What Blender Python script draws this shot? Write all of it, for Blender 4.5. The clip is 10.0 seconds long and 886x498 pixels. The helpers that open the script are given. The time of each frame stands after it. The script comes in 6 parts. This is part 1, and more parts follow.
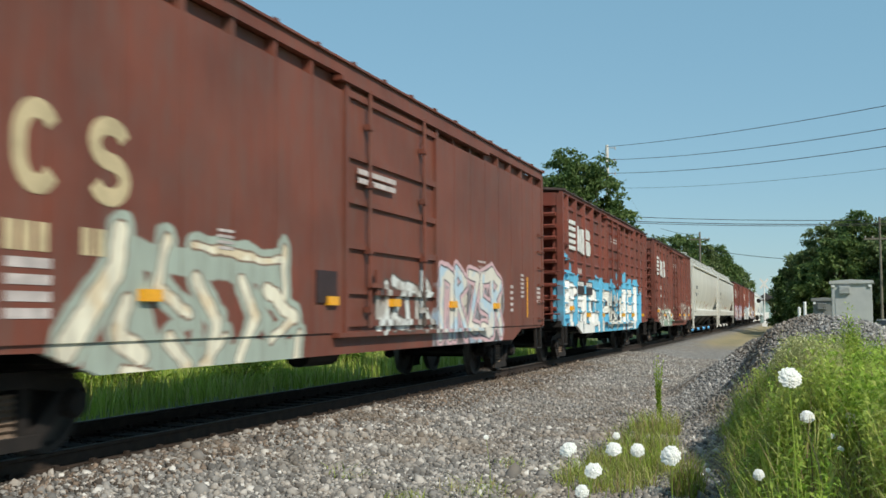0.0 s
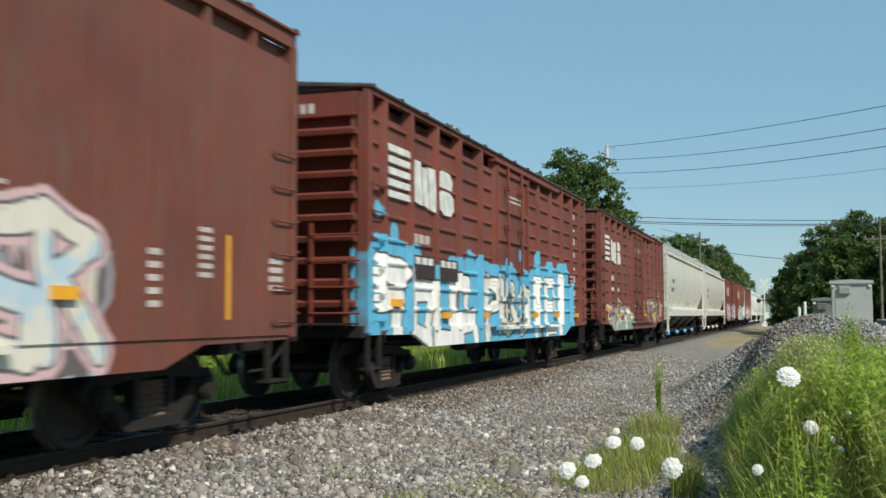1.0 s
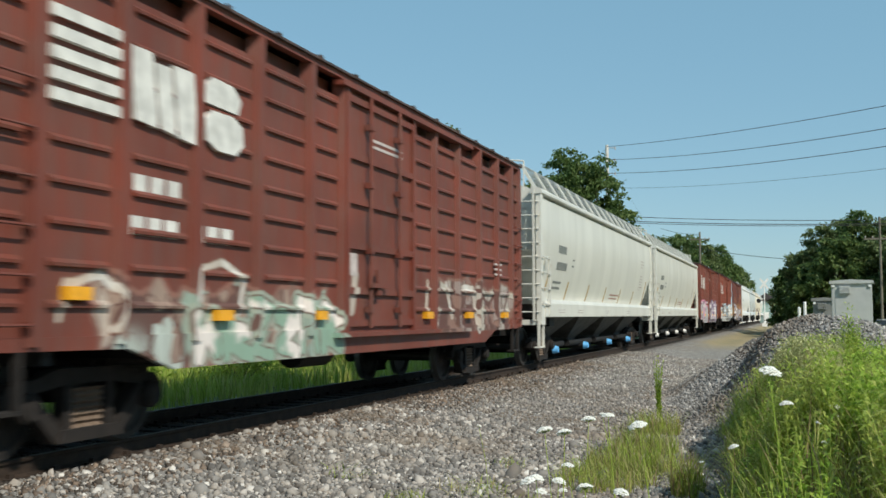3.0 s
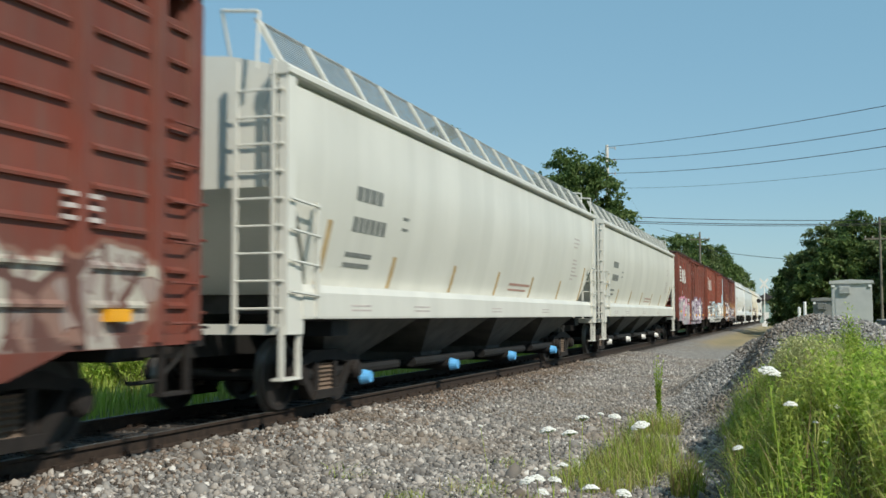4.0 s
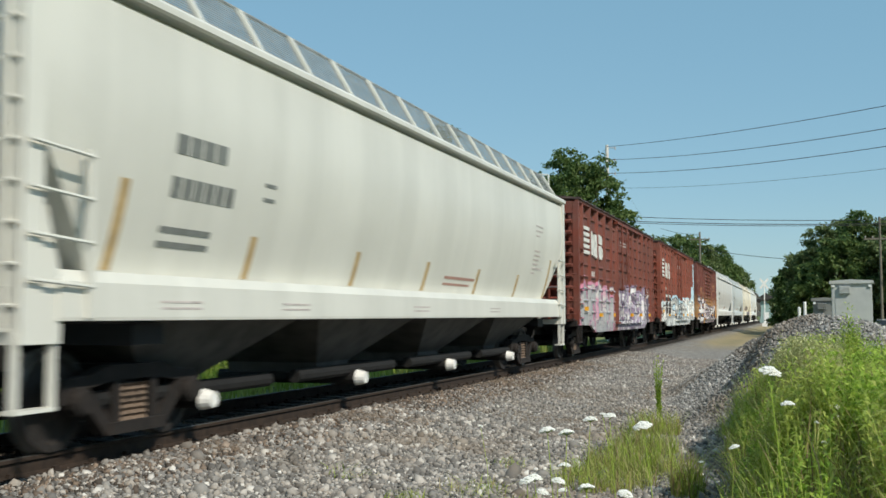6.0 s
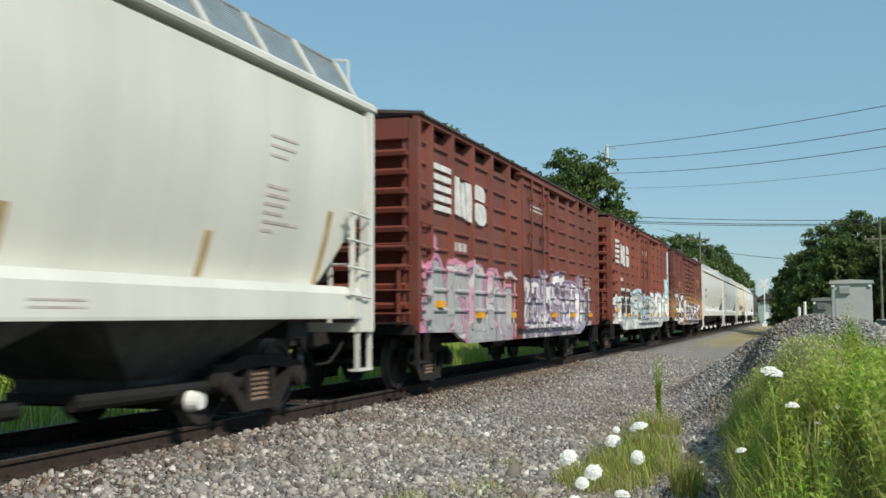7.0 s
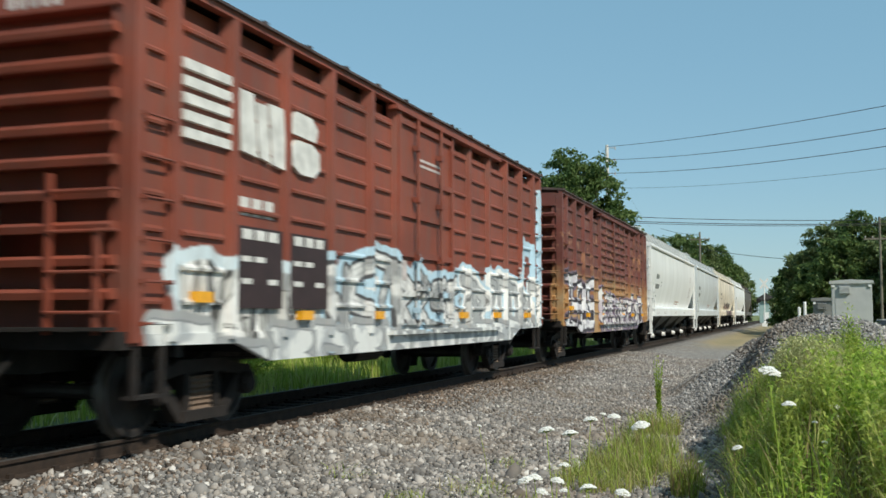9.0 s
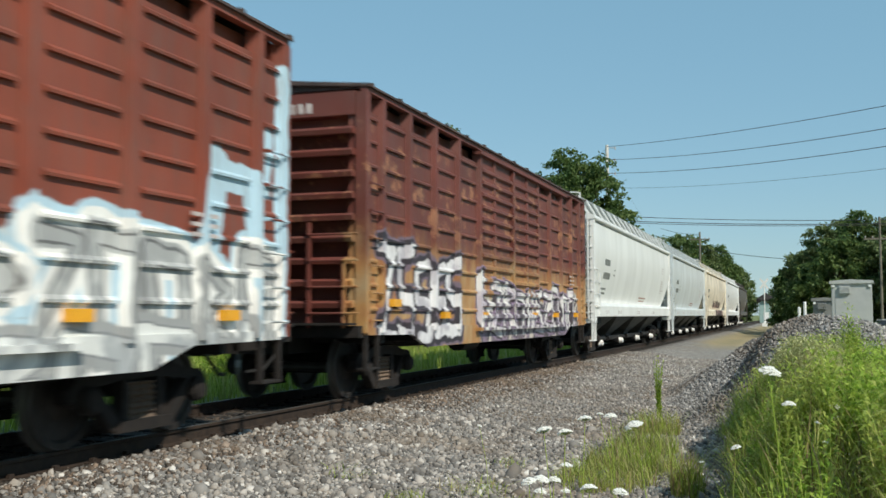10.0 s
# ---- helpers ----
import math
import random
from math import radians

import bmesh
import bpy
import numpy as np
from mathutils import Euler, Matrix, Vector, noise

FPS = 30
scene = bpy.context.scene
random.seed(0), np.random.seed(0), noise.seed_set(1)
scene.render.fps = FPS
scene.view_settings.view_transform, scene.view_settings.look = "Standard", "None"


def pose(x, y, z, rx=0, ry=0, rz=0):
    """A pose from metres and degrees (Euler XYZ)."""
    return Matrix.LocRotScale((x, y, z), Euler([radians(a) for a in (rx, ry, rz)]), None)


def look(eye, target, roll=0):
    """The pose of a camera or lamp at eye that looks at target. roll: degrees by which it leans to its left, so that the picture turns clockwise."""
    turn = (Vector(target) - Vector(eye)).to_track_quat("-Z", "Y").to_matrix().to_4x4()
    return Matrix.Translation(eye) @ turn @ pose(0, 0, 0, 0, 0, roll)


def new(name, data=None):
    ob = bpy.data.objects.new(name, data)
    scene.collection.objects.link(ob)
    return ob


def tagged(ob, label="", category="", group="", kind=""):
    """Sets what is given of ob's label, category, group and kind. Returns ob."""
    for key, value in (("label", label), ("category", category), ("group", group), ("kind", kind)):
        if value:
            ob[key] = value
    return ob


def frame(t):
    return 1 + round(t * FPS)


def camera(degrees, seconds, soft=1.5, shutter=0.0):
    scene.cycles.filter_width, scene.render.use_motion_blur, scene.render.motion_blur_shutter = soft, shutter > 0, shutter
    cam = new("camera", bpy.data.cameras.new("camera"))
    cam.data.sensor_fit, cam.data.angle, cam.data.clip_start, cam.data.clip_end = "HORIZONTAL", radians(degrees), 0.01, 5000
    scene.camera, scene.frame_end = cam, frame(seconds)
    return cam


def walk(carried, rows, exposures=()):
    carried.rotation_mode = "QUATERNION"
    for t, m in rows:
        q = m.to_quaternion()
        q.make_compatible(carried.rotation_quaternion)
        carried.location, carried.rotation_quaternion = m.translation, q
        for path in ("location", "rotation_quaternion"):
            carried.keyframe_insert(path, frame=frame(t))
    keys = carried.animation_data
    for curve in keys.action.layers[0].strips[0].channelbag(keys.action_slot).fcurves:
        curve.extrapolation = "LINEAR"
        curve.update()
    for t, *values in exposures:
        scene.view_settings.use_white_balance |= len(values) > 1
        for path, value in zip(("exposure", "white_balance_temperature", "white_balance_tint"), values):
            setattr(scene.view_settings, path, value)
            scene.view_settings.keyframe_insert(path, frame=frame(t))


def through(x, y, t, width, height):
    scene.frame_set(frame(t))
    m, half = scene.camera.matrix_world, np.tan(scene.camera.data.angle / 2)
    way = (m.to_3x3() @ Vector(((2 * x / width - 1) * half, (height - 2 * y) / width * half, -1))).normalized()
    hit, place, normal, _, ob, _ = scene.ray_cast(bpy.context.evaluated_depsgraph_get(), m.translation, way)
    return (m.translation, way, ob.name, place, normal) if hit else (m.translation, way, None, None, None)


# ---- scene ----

# World: the track runs along +y, its centre line at x = -7.13, the rail top at z = 0.
TRACK_X = -7.13
SPEED = 12.66
SECONDS = 10.0

cam = camera(46.17, SECONDS, soft=1.55, shutter=0.3)
EYE = pose(0, 0, 1.21, 90 + 3.69, 0, 18.70) @ pose(0, 0, 0, 0, 0, -0.18)
walk(cam, [(0.0, EYE), (SECONDS, EYE)], exposures=[(0.0, 0.05, 6800, 8), (SECONDS, 0.05, 6800, 8)])

# ---- sky and sun ----
SUN = Vector((0.88, -0.62, 0.98)).normalized()
world = bpy.data.worlds.new("sky")
scene.world = world
world.use_nodes = True
sky = world.node_tree.nodes.new("ShaderNodeTexSky")
sky.sky_type = "NISHITA"
sky.sun_disc = False
sky.sun_elevation = math.asin(SUN.z)
sky.sun_rotation = math.atan2(SUN.x, SUN.y)
sky.air_density, sky.dust_density, sky.ozone_density = 1.0, 0.3, 1.0
world.node_tree.nodes["Background"].inputs["Strength"].default_value = 0.12
# summer haze evens the sky out towards one pale blue
haze = world.node_tree.nodes.new("ShaderNodeMix")
haze.data_type = "RGBA"
haze.inputs[0].default_value = 0.65
haze.inputs[7].default_value = (1.6, 3.6, 5.1, 1)
world.node_tree.links.new(sky.outputs["Color"], haze.inputs[6])
world.node_tree.links.new(haze.outputs[2], world.node_tree.nodes["Background"].inputs["Color"])
sun_data = bpy.data.lights.new("sun", "SUN")
sun_data.energy, sun_data.angle, sun_data.color = 4.2, radians(0.53), (1.0, 0.95, 0.86)
sun_lamp = new("sun", sun_data)
sun_lamp.matrix_world = look(SUN * 50, (0, 0, 0))


# ---- node helpers ----
def put(nt, sock, v):
    if isinstance(v, bpy.types.NodeSocket):
        nt.links.new(v, sock)
    elif isinstance(v, (tuple, list)) and len(v) == 3 and sock.type == "RGBA":
        sock.default_value = (*v, 1)
    else:
        sock.default_value = v


def calc(nt, op, a, b=0.0, clamp=False):
    n = nt.nodes.new("ShaderNodeMath")
    n.operation, n.use_clamp = op, clamp
    put(nt, n.inputs[0], a)
    put(nt, n.inputs[1], b)
    return n.outputs[0]


def blend(nt, fac, a, b, how="MIX"):
    n = nt.nodes.new("ShaderNodeMix")
    n.data_type, n.blend_type = "RGBA", how
    put(nt, n.inputs[0], fac)
    put(nt, n.inputs[6], a)
    put(nt, n.inputs[7], b)
    return n.outputs[2]


def step(nt, v, lo, hi, a=0.0, b=1.0):
    n = nt.nodes.new("ShaderNodeMapRange")
    n.interpolation_type = "SMOOTHSTEP"
    for i, x in enumerate((v, lo, hi, a, b)):
        put(nt, n.inputs[i], x)
    return n.outputs[0]


def cloud(nt, vec, scale, detail=4.0, rough=0.55, color=False):
    n = nt.nodes.new("ShaderNodeTexNoise")
    put(nt, n.inputs["Vector"], vec)
    n.inputs["Scale"].default_value, n.inputs["Detail"].default_value, n.inputs["Roughness"].default_value = scale, detail, rough
    return n.outputs[1] if color else n.outputs[0]


def cells(nt, vec, scale, feature="F1", rand=1.0):
    n = nt.nodes.new("ShaderNodeTexVoronoi")
    n.feature = feature
    put(nt, n.inputs["Vector"], vec)
    n.inputs["Scale"].default_value = scale
    n.inputs["Randomness"].default_value = rand
    return n


def ramp(nt, fac, stops, hard=False):
    n = nt.nodes.new("ShaderNodeValToRGB")
    n.color_ramp.interpolation = "CONSTANT" if hard else "LINEAR"
    e = n.color_ramp.elements
    while len(e) < len(stops):
        e.new(0.5)
    for el, (p, c) in zip(e, stops):
        el.position, el.color = p, (*c, 1)
    put(nt, n.inputs[0], fac)
    return n.outputs[0]


def mapped(nt, vec, scale=(1, 1, 1), shift=(0, 0, 0)):
    n = nt.nodes.new("ShaderNodeMapping")
    put(nt, n.inputs["Vector"], vec)
    n.inputs["Location"].default_value, n.inputs["Scale"].default_value = shift, scale
    return n.outputs[0]


def xyz(nt, vec):
    n = nt.nodes.new("ShaderNodeSeparateXYZ")
    put(nt, n.inputs[0], vec)
    return n.outputs


def rgb(nt, col):
    n = nt.nodes.new("ShaderNodeSeparateColor")
    put(nt, n.inputs[0], col)
    return n.outputs


def join3(nt, x, y, z):
    n = nt.nodes.new("ShaderNodeCombineXYZ")
    for i, v in enumerate((x, y, z)):
        put(nt, n.inputs[i], v)
    return n.outputs[0]


def coords(nt):
    return nt.nodes.new("ShaderNodeTexCoord").outputs["Object"]


def base_material(name, rough=0.7, metal=0.0):
    m = bpy.data.materials.new(name)
    m.use_nodes = True
    nt = m.node_tree
    b = nt.nodes["Principled BSDF"]
    b.inputs["Roughness"].default_value, b.inputs["Metallic"].default_value = rough, metal
    return m, nt, b


def bumped(nt, b, height, strength=0.3, distance=0.01):
    n = nt.nodes.new("ShaderNodeBump")
    n.inputs["Strength"].default_value, n.inputs["Distance"].default_value = strength, distance
    put(nt, n.inputs["Height"], height)
    nt.links.new(n.outputs[0], b.inputs["Normal"])


def plain(name, color, rough=0.7, metal=0.0, vary=0.25, scale=3.0, fine=40.0):
    """A worn surface: one colour, cloudy at two scales, with a fine grain."""
    m, nt, b = base_material(name, rough, metal)
    p = coords(nt)
    dark = tuple(c * (1 - vary) for c in color)
    light = tuple(min(1, c * (1 + vary)) for c in color)
    c = blend(nt, step(nt, cloud(nt, p, scale), 0.3, 0.7), dark, light)
    c = blend(nt, calc(nt, "MULTIPLY", cloud(nt, p, fine), 0.35), c, dark)
    nt.links.new(c, b.inputs["Base Color"])
    bumped(nt, b, cloud(nt, p, fine), 0.15, 0.005)
    return m


# ---- paint ----
WHITE, BLACK, GREY, SKYBLUE = (0.84, 0.83, 0.8), (0.025, 0.025, 0.03), (0.33, 0.34, 0.34), (0.1, 0.42, 0.62)
PINK, LILAC, PALEBLUE = (0.56, 0.2, 0.32), (0.27, 0.2, 0.29), (0.45, 0.62, 0.72)


def paint_layer(nt, p, under, g):
    """Sprayed letters: rounded cells with outlines over a backing colour, along a stretch of a car's side."""
    x, y, z = xyz(nt, p)
    warp = cloud(nt, mapped(nt, p, (0, 1.3, 1.3), (g["seed"], 0, 0)), 1.0, 2.0, 0.5, True)
    wx, wy, wz = rgb(nt, warp)
    u = calc(nt, "ADD", calc(nt, "MULTIPLY", calc(nt, "SUBTRACT", wy, 0.5), 0.9), calc(nt, "DIVIDE", y, g["w"]))
    v = calc(nt, "ADD", calc(nt, "MULTIPLY", calc(nt, "SUBTRACT", wz, 0.5), 0.9), calc(nt, "DIVIDE", z, g["h"]))
    q = join3(nt, u, v, g["seed"])
    edge = cells(nt, q, 1.0, "DISTANCE_TO_EDGE", 0.75).outputs["Distance"]
    pick = rgb(nt, cells(nt, q, 1.0, "F1", 0.75).outputs["Color"])[0]
    n = len(g["fills"])
    fill = ramp(nt, pick, [(i / n, c) for i, c in enumerate(g["fills"])], True)
    q2 = join3(nt, calc(nt, "MULTIPLY", u, 2.6), calc(nt, "MULTIPLY", v, 3.1), g["seed"] + 3)
    pick2 = rgb(nt, cells(nt, q2, 1.0, "F1", 0.9).outputs["Color"])[1]
    edge2 = cells(nt, q2, 1.0, "DISTANCE_TO_EDGE", 0.9).outputs["Distance"]
    fill = blend(nt, step(nt, pick2, 0.66, 0.68), fill, g["shade"])
    fill = blend(nt, calc(nt, "MULTIPLY", step(nt, edge2, 0.05, 0.03), step(nt, pick2, 0.55, 0.57)), fill, g["line"])
    letters = blend(nt, step(nt, edge, g["stroke"] + 0.02, g["stroke"]), fill, g["line"])
    wave = cloud(nt, join3(nt, 0.0, y, g["seed"]), 1.6, 2.0)
    top = calc(nt, "ADD", calc(nt, "MULTIPLY", calc(nt, "SUBTRACT", wave, 0.5), g["amp"]), g["z1"])
    ends = calc(nt, "MULTIPLY", calc(nt, "SUBTRACT", cloud(nt, join3(nt, 0.0, z, g["seed"] + 7), 1.5, 2.0), 0.5), 0.7)
    yy = calc(nt, "ADD", y, ends)

    def zone(grow):
        a = step(nt, calc(nt, "SUBTRACT", calc(nt, "ADD", top, grow), z), -0.015, 0.015)
        b = step(nt, yy, g["y0"] - grow, g["y0"] - grow + 0.04)
        c = step(nt, yy, g["y1"] + grow, g["y1"] + grow - 0.04)
        side = calc(nt, "MULTIPLY", step(nt, z, g["z0"] - 0.02, g["z0"]), step(nt, x, 1.3, 1.34))
        return calc(nt, "MULTIPLY", calc(nt, "MULTIPLY", a, b), calc(nt, "MULTIPLY", c, side))

    out = blend(nt, zone(g["halo"]), under, g["back"])
    out = blend(nt, zone(0.0), out, letters)
    grime = step(nt, cloud(nt, mapped(nt, p, (1, 6, 1)), 1.4, 5.0), 0.35, 0.75)
    return blend(nt, calc(nt, "MULTIPLY", grime, 0.18), out, (0.12, 0.09, 0.075))


def vec(nt, op, a, b=None, scale=None):
    n = nt.nodes.new("ShaderNodeVectorMath")
    n.operation = op
    put(nt, n.inputs[0], a)
    if b is not None:
        put(nt, n.inputs[1], b)
    if scale is not None:
        put(nt, n.inputs["Scale"], scale)
    return n.outputs["Value"] if op in ("LENGTH", "DOT_PRODUCT", "DISTANCE") else n.outputs[0]


def stroke_group():
    """One round-ended stroke: the smaller of a given distance and that to its edge."""
    ng = bpy.data.node_groups.new("stroke", "ShaderNodeTree")
    for nm, kind in (("Point", "NodeSocketVector"), ("Start", "NodeSocketVector"), ("Run", "NodeSocketVector"), ("Unrun", "NodeSocketVector"), ("Radius", "NodeSocketFloat"), ("So far", "NodeSocketFloat")):
        ng.interface.new_socket(nm, in_out="INPUT", socket_type=kind)
    ng.interface.new_socket("Distance", in_out="OUTPUT", socket_type="NodeSocketFloat")
    a = ng.nodes.new("NodeGroupInput").outputs
    pa = vec(ng, "SUBTRACT", a[0], a[1])
    h = calc(ng, "MINIMUM", calc(ng, "MAXIMUM", vec(ng, "DOT_PRODUCT", pa, a[3]), 0.0), 1.0)
    e = vec(ng, "DISTANCE", pa, vec(ng, "SCALE", a[2], scale=h))
    e = calc(ng, "MINIMUM", calc(ng, "SUBTRACT", e, a[4]), a[5])
    ng.links.new(e, ng.nodes.new("NodeGroupOutput").inputs[0])
    return ng


STROKE = stroke_group()


def stroke_field(nt, q, strokes):
    """Distance, in metres, to the edge of a set of round-ended brush strokes (y, z, y, z, radius)."""
    d = 9.0
    for ya, za, yb, zb, r in strokes:
        run = Vector((yb - ya, zb - za, 0.0))
        n = nt.nodes.new("ShaderNodeGroup")
        n.node_tree = STROKE
        n.inputs[1].default_value = (ya, za, 0.0)
        n.inputs[2].default_value = run
        n.inputs[3].default_value = run / max(run.length_squared, 1e-6)
        n.inputs[4].default_value = r
        put(nt, n.inputs[0], q)
        put(nt, n.inputs[5], d)
        d = n.outputs[0]
    return d


def stroke_layer(nt, p, under, g):
    """Letters sprayed in thick strokes: a halo, an outline, a mottled fill and a thin inner line."""
    x, y, z = xyz(nt, p)
    wr, wg, wb = rgb(nt, cloud(nt, mapped(nt, p, (0, 1, 1), (g["seed"], 0, 0)), 2.2, 3.0, 0.5, True))
    wob = vec(nt, "SUBTRACT", join3(nt, wr, wg, 0.5), (0.5, 0.5, 0.5))
    q = vec(nt, "ADD", join3(nt, y, z, 0.0), vec(nt, "SCALE", wob, scale=g["wobble"]))
    q = vec(nt, "MULTIPLY", q, (1.0, 1.0, 0.0))
    side = step(nt, x, 1.3, 1.34)
    d = stroke_field(nt, q, g["strokes"])
    out = under
    if g["halo"]:
        if g["dots"]:
            e = calc(nt, "MINIMUM", calc(nt, "SUBTRACT", d, g["halo"]), stroke_field(nt, q, g["dots"]))
        else:
            e = calc(nt, "SUBTRACT", d, g["halo"])
        out = blend(nt, calc(nt, "MULTIPLY", step(nt, e, 0.02, -0.01), side), out, g["back"])
    out = blend(nt, calc(nt, "MULTIPLY", step(nt, d, g["edge"] + 0.01, g["edge"] - 0.01), side), out, g["line"])
    patch = step(nt, cloud(nt, mapped(nt, p, (0, 1, 1), (0, g["seed"], 0)), 1.7, 3.0), 0.48, 0.58)
    fill = blend(nt, patch, g["fill"], g["fill2"])
    core = calc(nt, "SUBTRACT", step(nt, d, -g["core"], -g["core"] - 0.01), step(nt, d, -g["core"] - 0.025, -g["core"] - 0.035))
    fill = blend(nt, calc(nt, "MULTIPLY", core, g["inner"]), fill, g["ink"])
    out = blend(nt, calc(nt, "MULTIPLY", step(nt, d, 0.01, -0.01), side), out, fill)
    grime = step(nt, cloud(nt, mapped(nt, p, (1, 5, 1)), 1.7, 5.0), 0.4, 0.8)
    return blend(nt, calc(nt, "MULTIPLY", calc(nt, "MULTIPLY", grime, side), 0.16), out, (0.12, 0.09, 0.075))


def lettering(strokes, seed, fill, fill2, line, back, halo=0.2, edge=0.045, core=0.08, inner=0.0, wobble=0.14, dots=(), ink=BLACK):
    return dict(ink=ink, strokes=strokes, seed=float(seed), fill=fill, fill2=fill2, line=line, back=back, halo=halo, edge=edge, core=core, inner=inner, wobble=wobble, dots=dots)


def tag_strokes(y0, y1, z0, z1, n, radius, seed):
    """A row of interlocking letter-like forms: stems, hooks, arches and bowls, each cell drawn by chance."""
    r = random.Random(seed)
    out = []
    w = (y1 - y0) / n
    for k in range(n):
        a, b = y0 + w * (k + 0.12), y0 + w * (k + 0.82)
        lo, hi = z0 + r.uniform(0, 0.1), z1 + r.uniform(-0.16, 0.12)
        m = (lo + hi) / 2 + r.uniform(-0.12, 0.12)
        tilt = r.uniform(-0.12, 0.12)
        form = r.choice(("arch", "hook", "bowl", "fork", "zig"))
        rad = radius * r.uniform(0.8, 1.2)
        if form == "arch":
            run = [(a, lo), (a + tilt, hi), (b + tilt, hi - 0.08), (b, lo)]
        elif form == "hook":
            run = [(b, hi), (a, hi - 0.1), (a - tilt, m), (b, m - 0.1), (b + tilt, lo), (a, lo + 0.05)]
        elif form == "bowl":
            run = [(a, lo), (a + tilt, hi), (b, (hi + m) / 2), (a + 0.05, m), (b + 0.1, lo)]
        elif form == "fork":
            run = [(a, hi), (a + 0.05, lo), ((a + b) / 2, m), (b, lo + 0.05), (b + tilt, hi)]
        else:
            run = [(a, hi), (b, hi - 0.06), (a, lo + 0.1), (b, lo)]
        out += [(*p, *q, rad) for p, q in zip(run, run[1:])]
    return out


def car_paint(name, color, dirt, sprays=(), rusty=None, rough=0.62, streak=0.34, vary=0.2, seams=0.0):
    """A freight car's paint: faded, streaked down the sides, rusty along the bottom, with what was sprayed on it."""
    m, nt, b = base_material(name, rough)
    p = coords(nt)
    x, y, z = xyz(nt, p)
    light = tuple(min(1, c * (1 + vary)) for c in color)
    dark = tuple(c * (1 - vary) for c in color)
    c = blend(nt, step(nt, cloud(nt, p, 0.7, 5), 0.3, 0.7), dark, light)
    lines = step(nt, cloud(nt, mapped(nt, p, (1, 7, 0.35)), 1.2, 5, 0.6), 0.5, 0.78)
    c = blend(nt, calc(nt, "MULTIPLY", lines, streak), c, dirt)
    if seams:
        band = step(nt, cloud(nt, join3(nt, 0.0, calc(nt, "MULTIPLY", y, 0.9), 0.0), 1.0, 3, 0.5), 0.38, 0.62)
        c = blend(nt, calc(nt, "MULTIPLY", band, seams), c, dirt)
    spots = step(nt, cloud(nt, p, 9, 6, 0.7), 0.6, 0.72)
    c = blend(nt, calc(nt, "MULTIPLY", spots, streak), c, dirt)
    if rusty:
        z0, z1 = rusty
        wob = calc(nt, "ADD", z, calc(nt, "MULTIPLY", calc(nt, "SUBTRACT", cloud(nt, mapped(nt, p, (1, 3, 1)), 1.3, 5, 0.65), 0.5), 1.3))
        band = calc(nt, "MULTIPLY", calc(nt, "MULTIPLY", step(nt, wob, z1, z0), 0.62), step(nt, x, 1.3, 1.34))
        c = blend(nt, band, c, ramp(nt, cloud(nt, mapped(nt, p, (1, 3, 1)), 1.7, 5), [(0.3, (0.42, 0.17, 0.06)), (0.5, (0.62, 0.36, 0.12)), (0.7, (0.66, 0.52, 0.28))]))
        flakes = step(nt, cloud(nt, mapped(nt, p, (1, 1, 1)), 2.2, 6, 0.7), 0.53, 0.62)
        flakes = calc(nt, "MULTIPLY", flakes, step(nt, z, 1.6, 3.3))
        flakes = calc(nt, "MULTIPLY", flakes, step(nt, z, 4.1, 3.6))
        c = blend(nt, calc(nt, "MULTIPLY", flakes, 0.6), c, (0.5, 0.24, 0.12))
    for g in sprays:
        c = stroke_layer(nt, p, c, g) if "strokes" in g else paint_layer(nt, p, c, g)
    nt.links.new(c, b.inputs["Base Color"])
    bumped(nt, b, cloud(nt, p, 18, 5), 0.12, 0.01)
    return m


BROWN = (0.172, 0.037, 0.0215)
DIRT = (0.075, 0.034, 0.026)


def spray(y0, y1, z0, z1, seed, fills, back, line=BLACK, shade=GREY, w=0.75, h=1.05, stroke=0.05, halo=0.14, amp=0.9):
    return dict(y0=y0, y1=y1, z0=z0, z1=z1, seed=float(seed), fills=fills, back=back, line=line, shade=shade, w=w, h=h, stroke=stroke, halo=halo, amp=amp)


PALE_STROKES = ((2.87, 1.95, 2.74, 1.58, 0.1), (2.74, 1.58, 2.16, 0.98, 0.12), (2.95, 1.32, 2.84, 1.05, 0.08), (2.84, 1.05, 3.2, 0.88, 0.1), (2.95, 0.72, 3.3, 0.66, 0.07), (3.55, 1.95, 3.42, 1.5, 0.06), (3.42, 1.5, 3.9, 1.2, 0.05), (3.62, 1.0, 3.95, 0.75, 0.07), (4.05, 1.55, 4.45, 1.2, 0.08), (4.45, 1.2, 4.35, 0.75, 0.08), (4.2, 0.75, 4.6, 1.0, 0.05), (4.95, 1.6, 5.25, 1.2, 0.07), (5.25, 1.2, 4.95, 0.8, 0.08), (4.0, 1.88, 5.85, 1.84, 0.035), (5.88, 1.98, 5.9, 1.45, 0.05), (5.5, 1.5, 6.15, 1.2, 0.08), (6.15, 1.2, 5.65, 0.95, 0.06), (6.3, 1.0, 6.25, 0.72, 0.07))
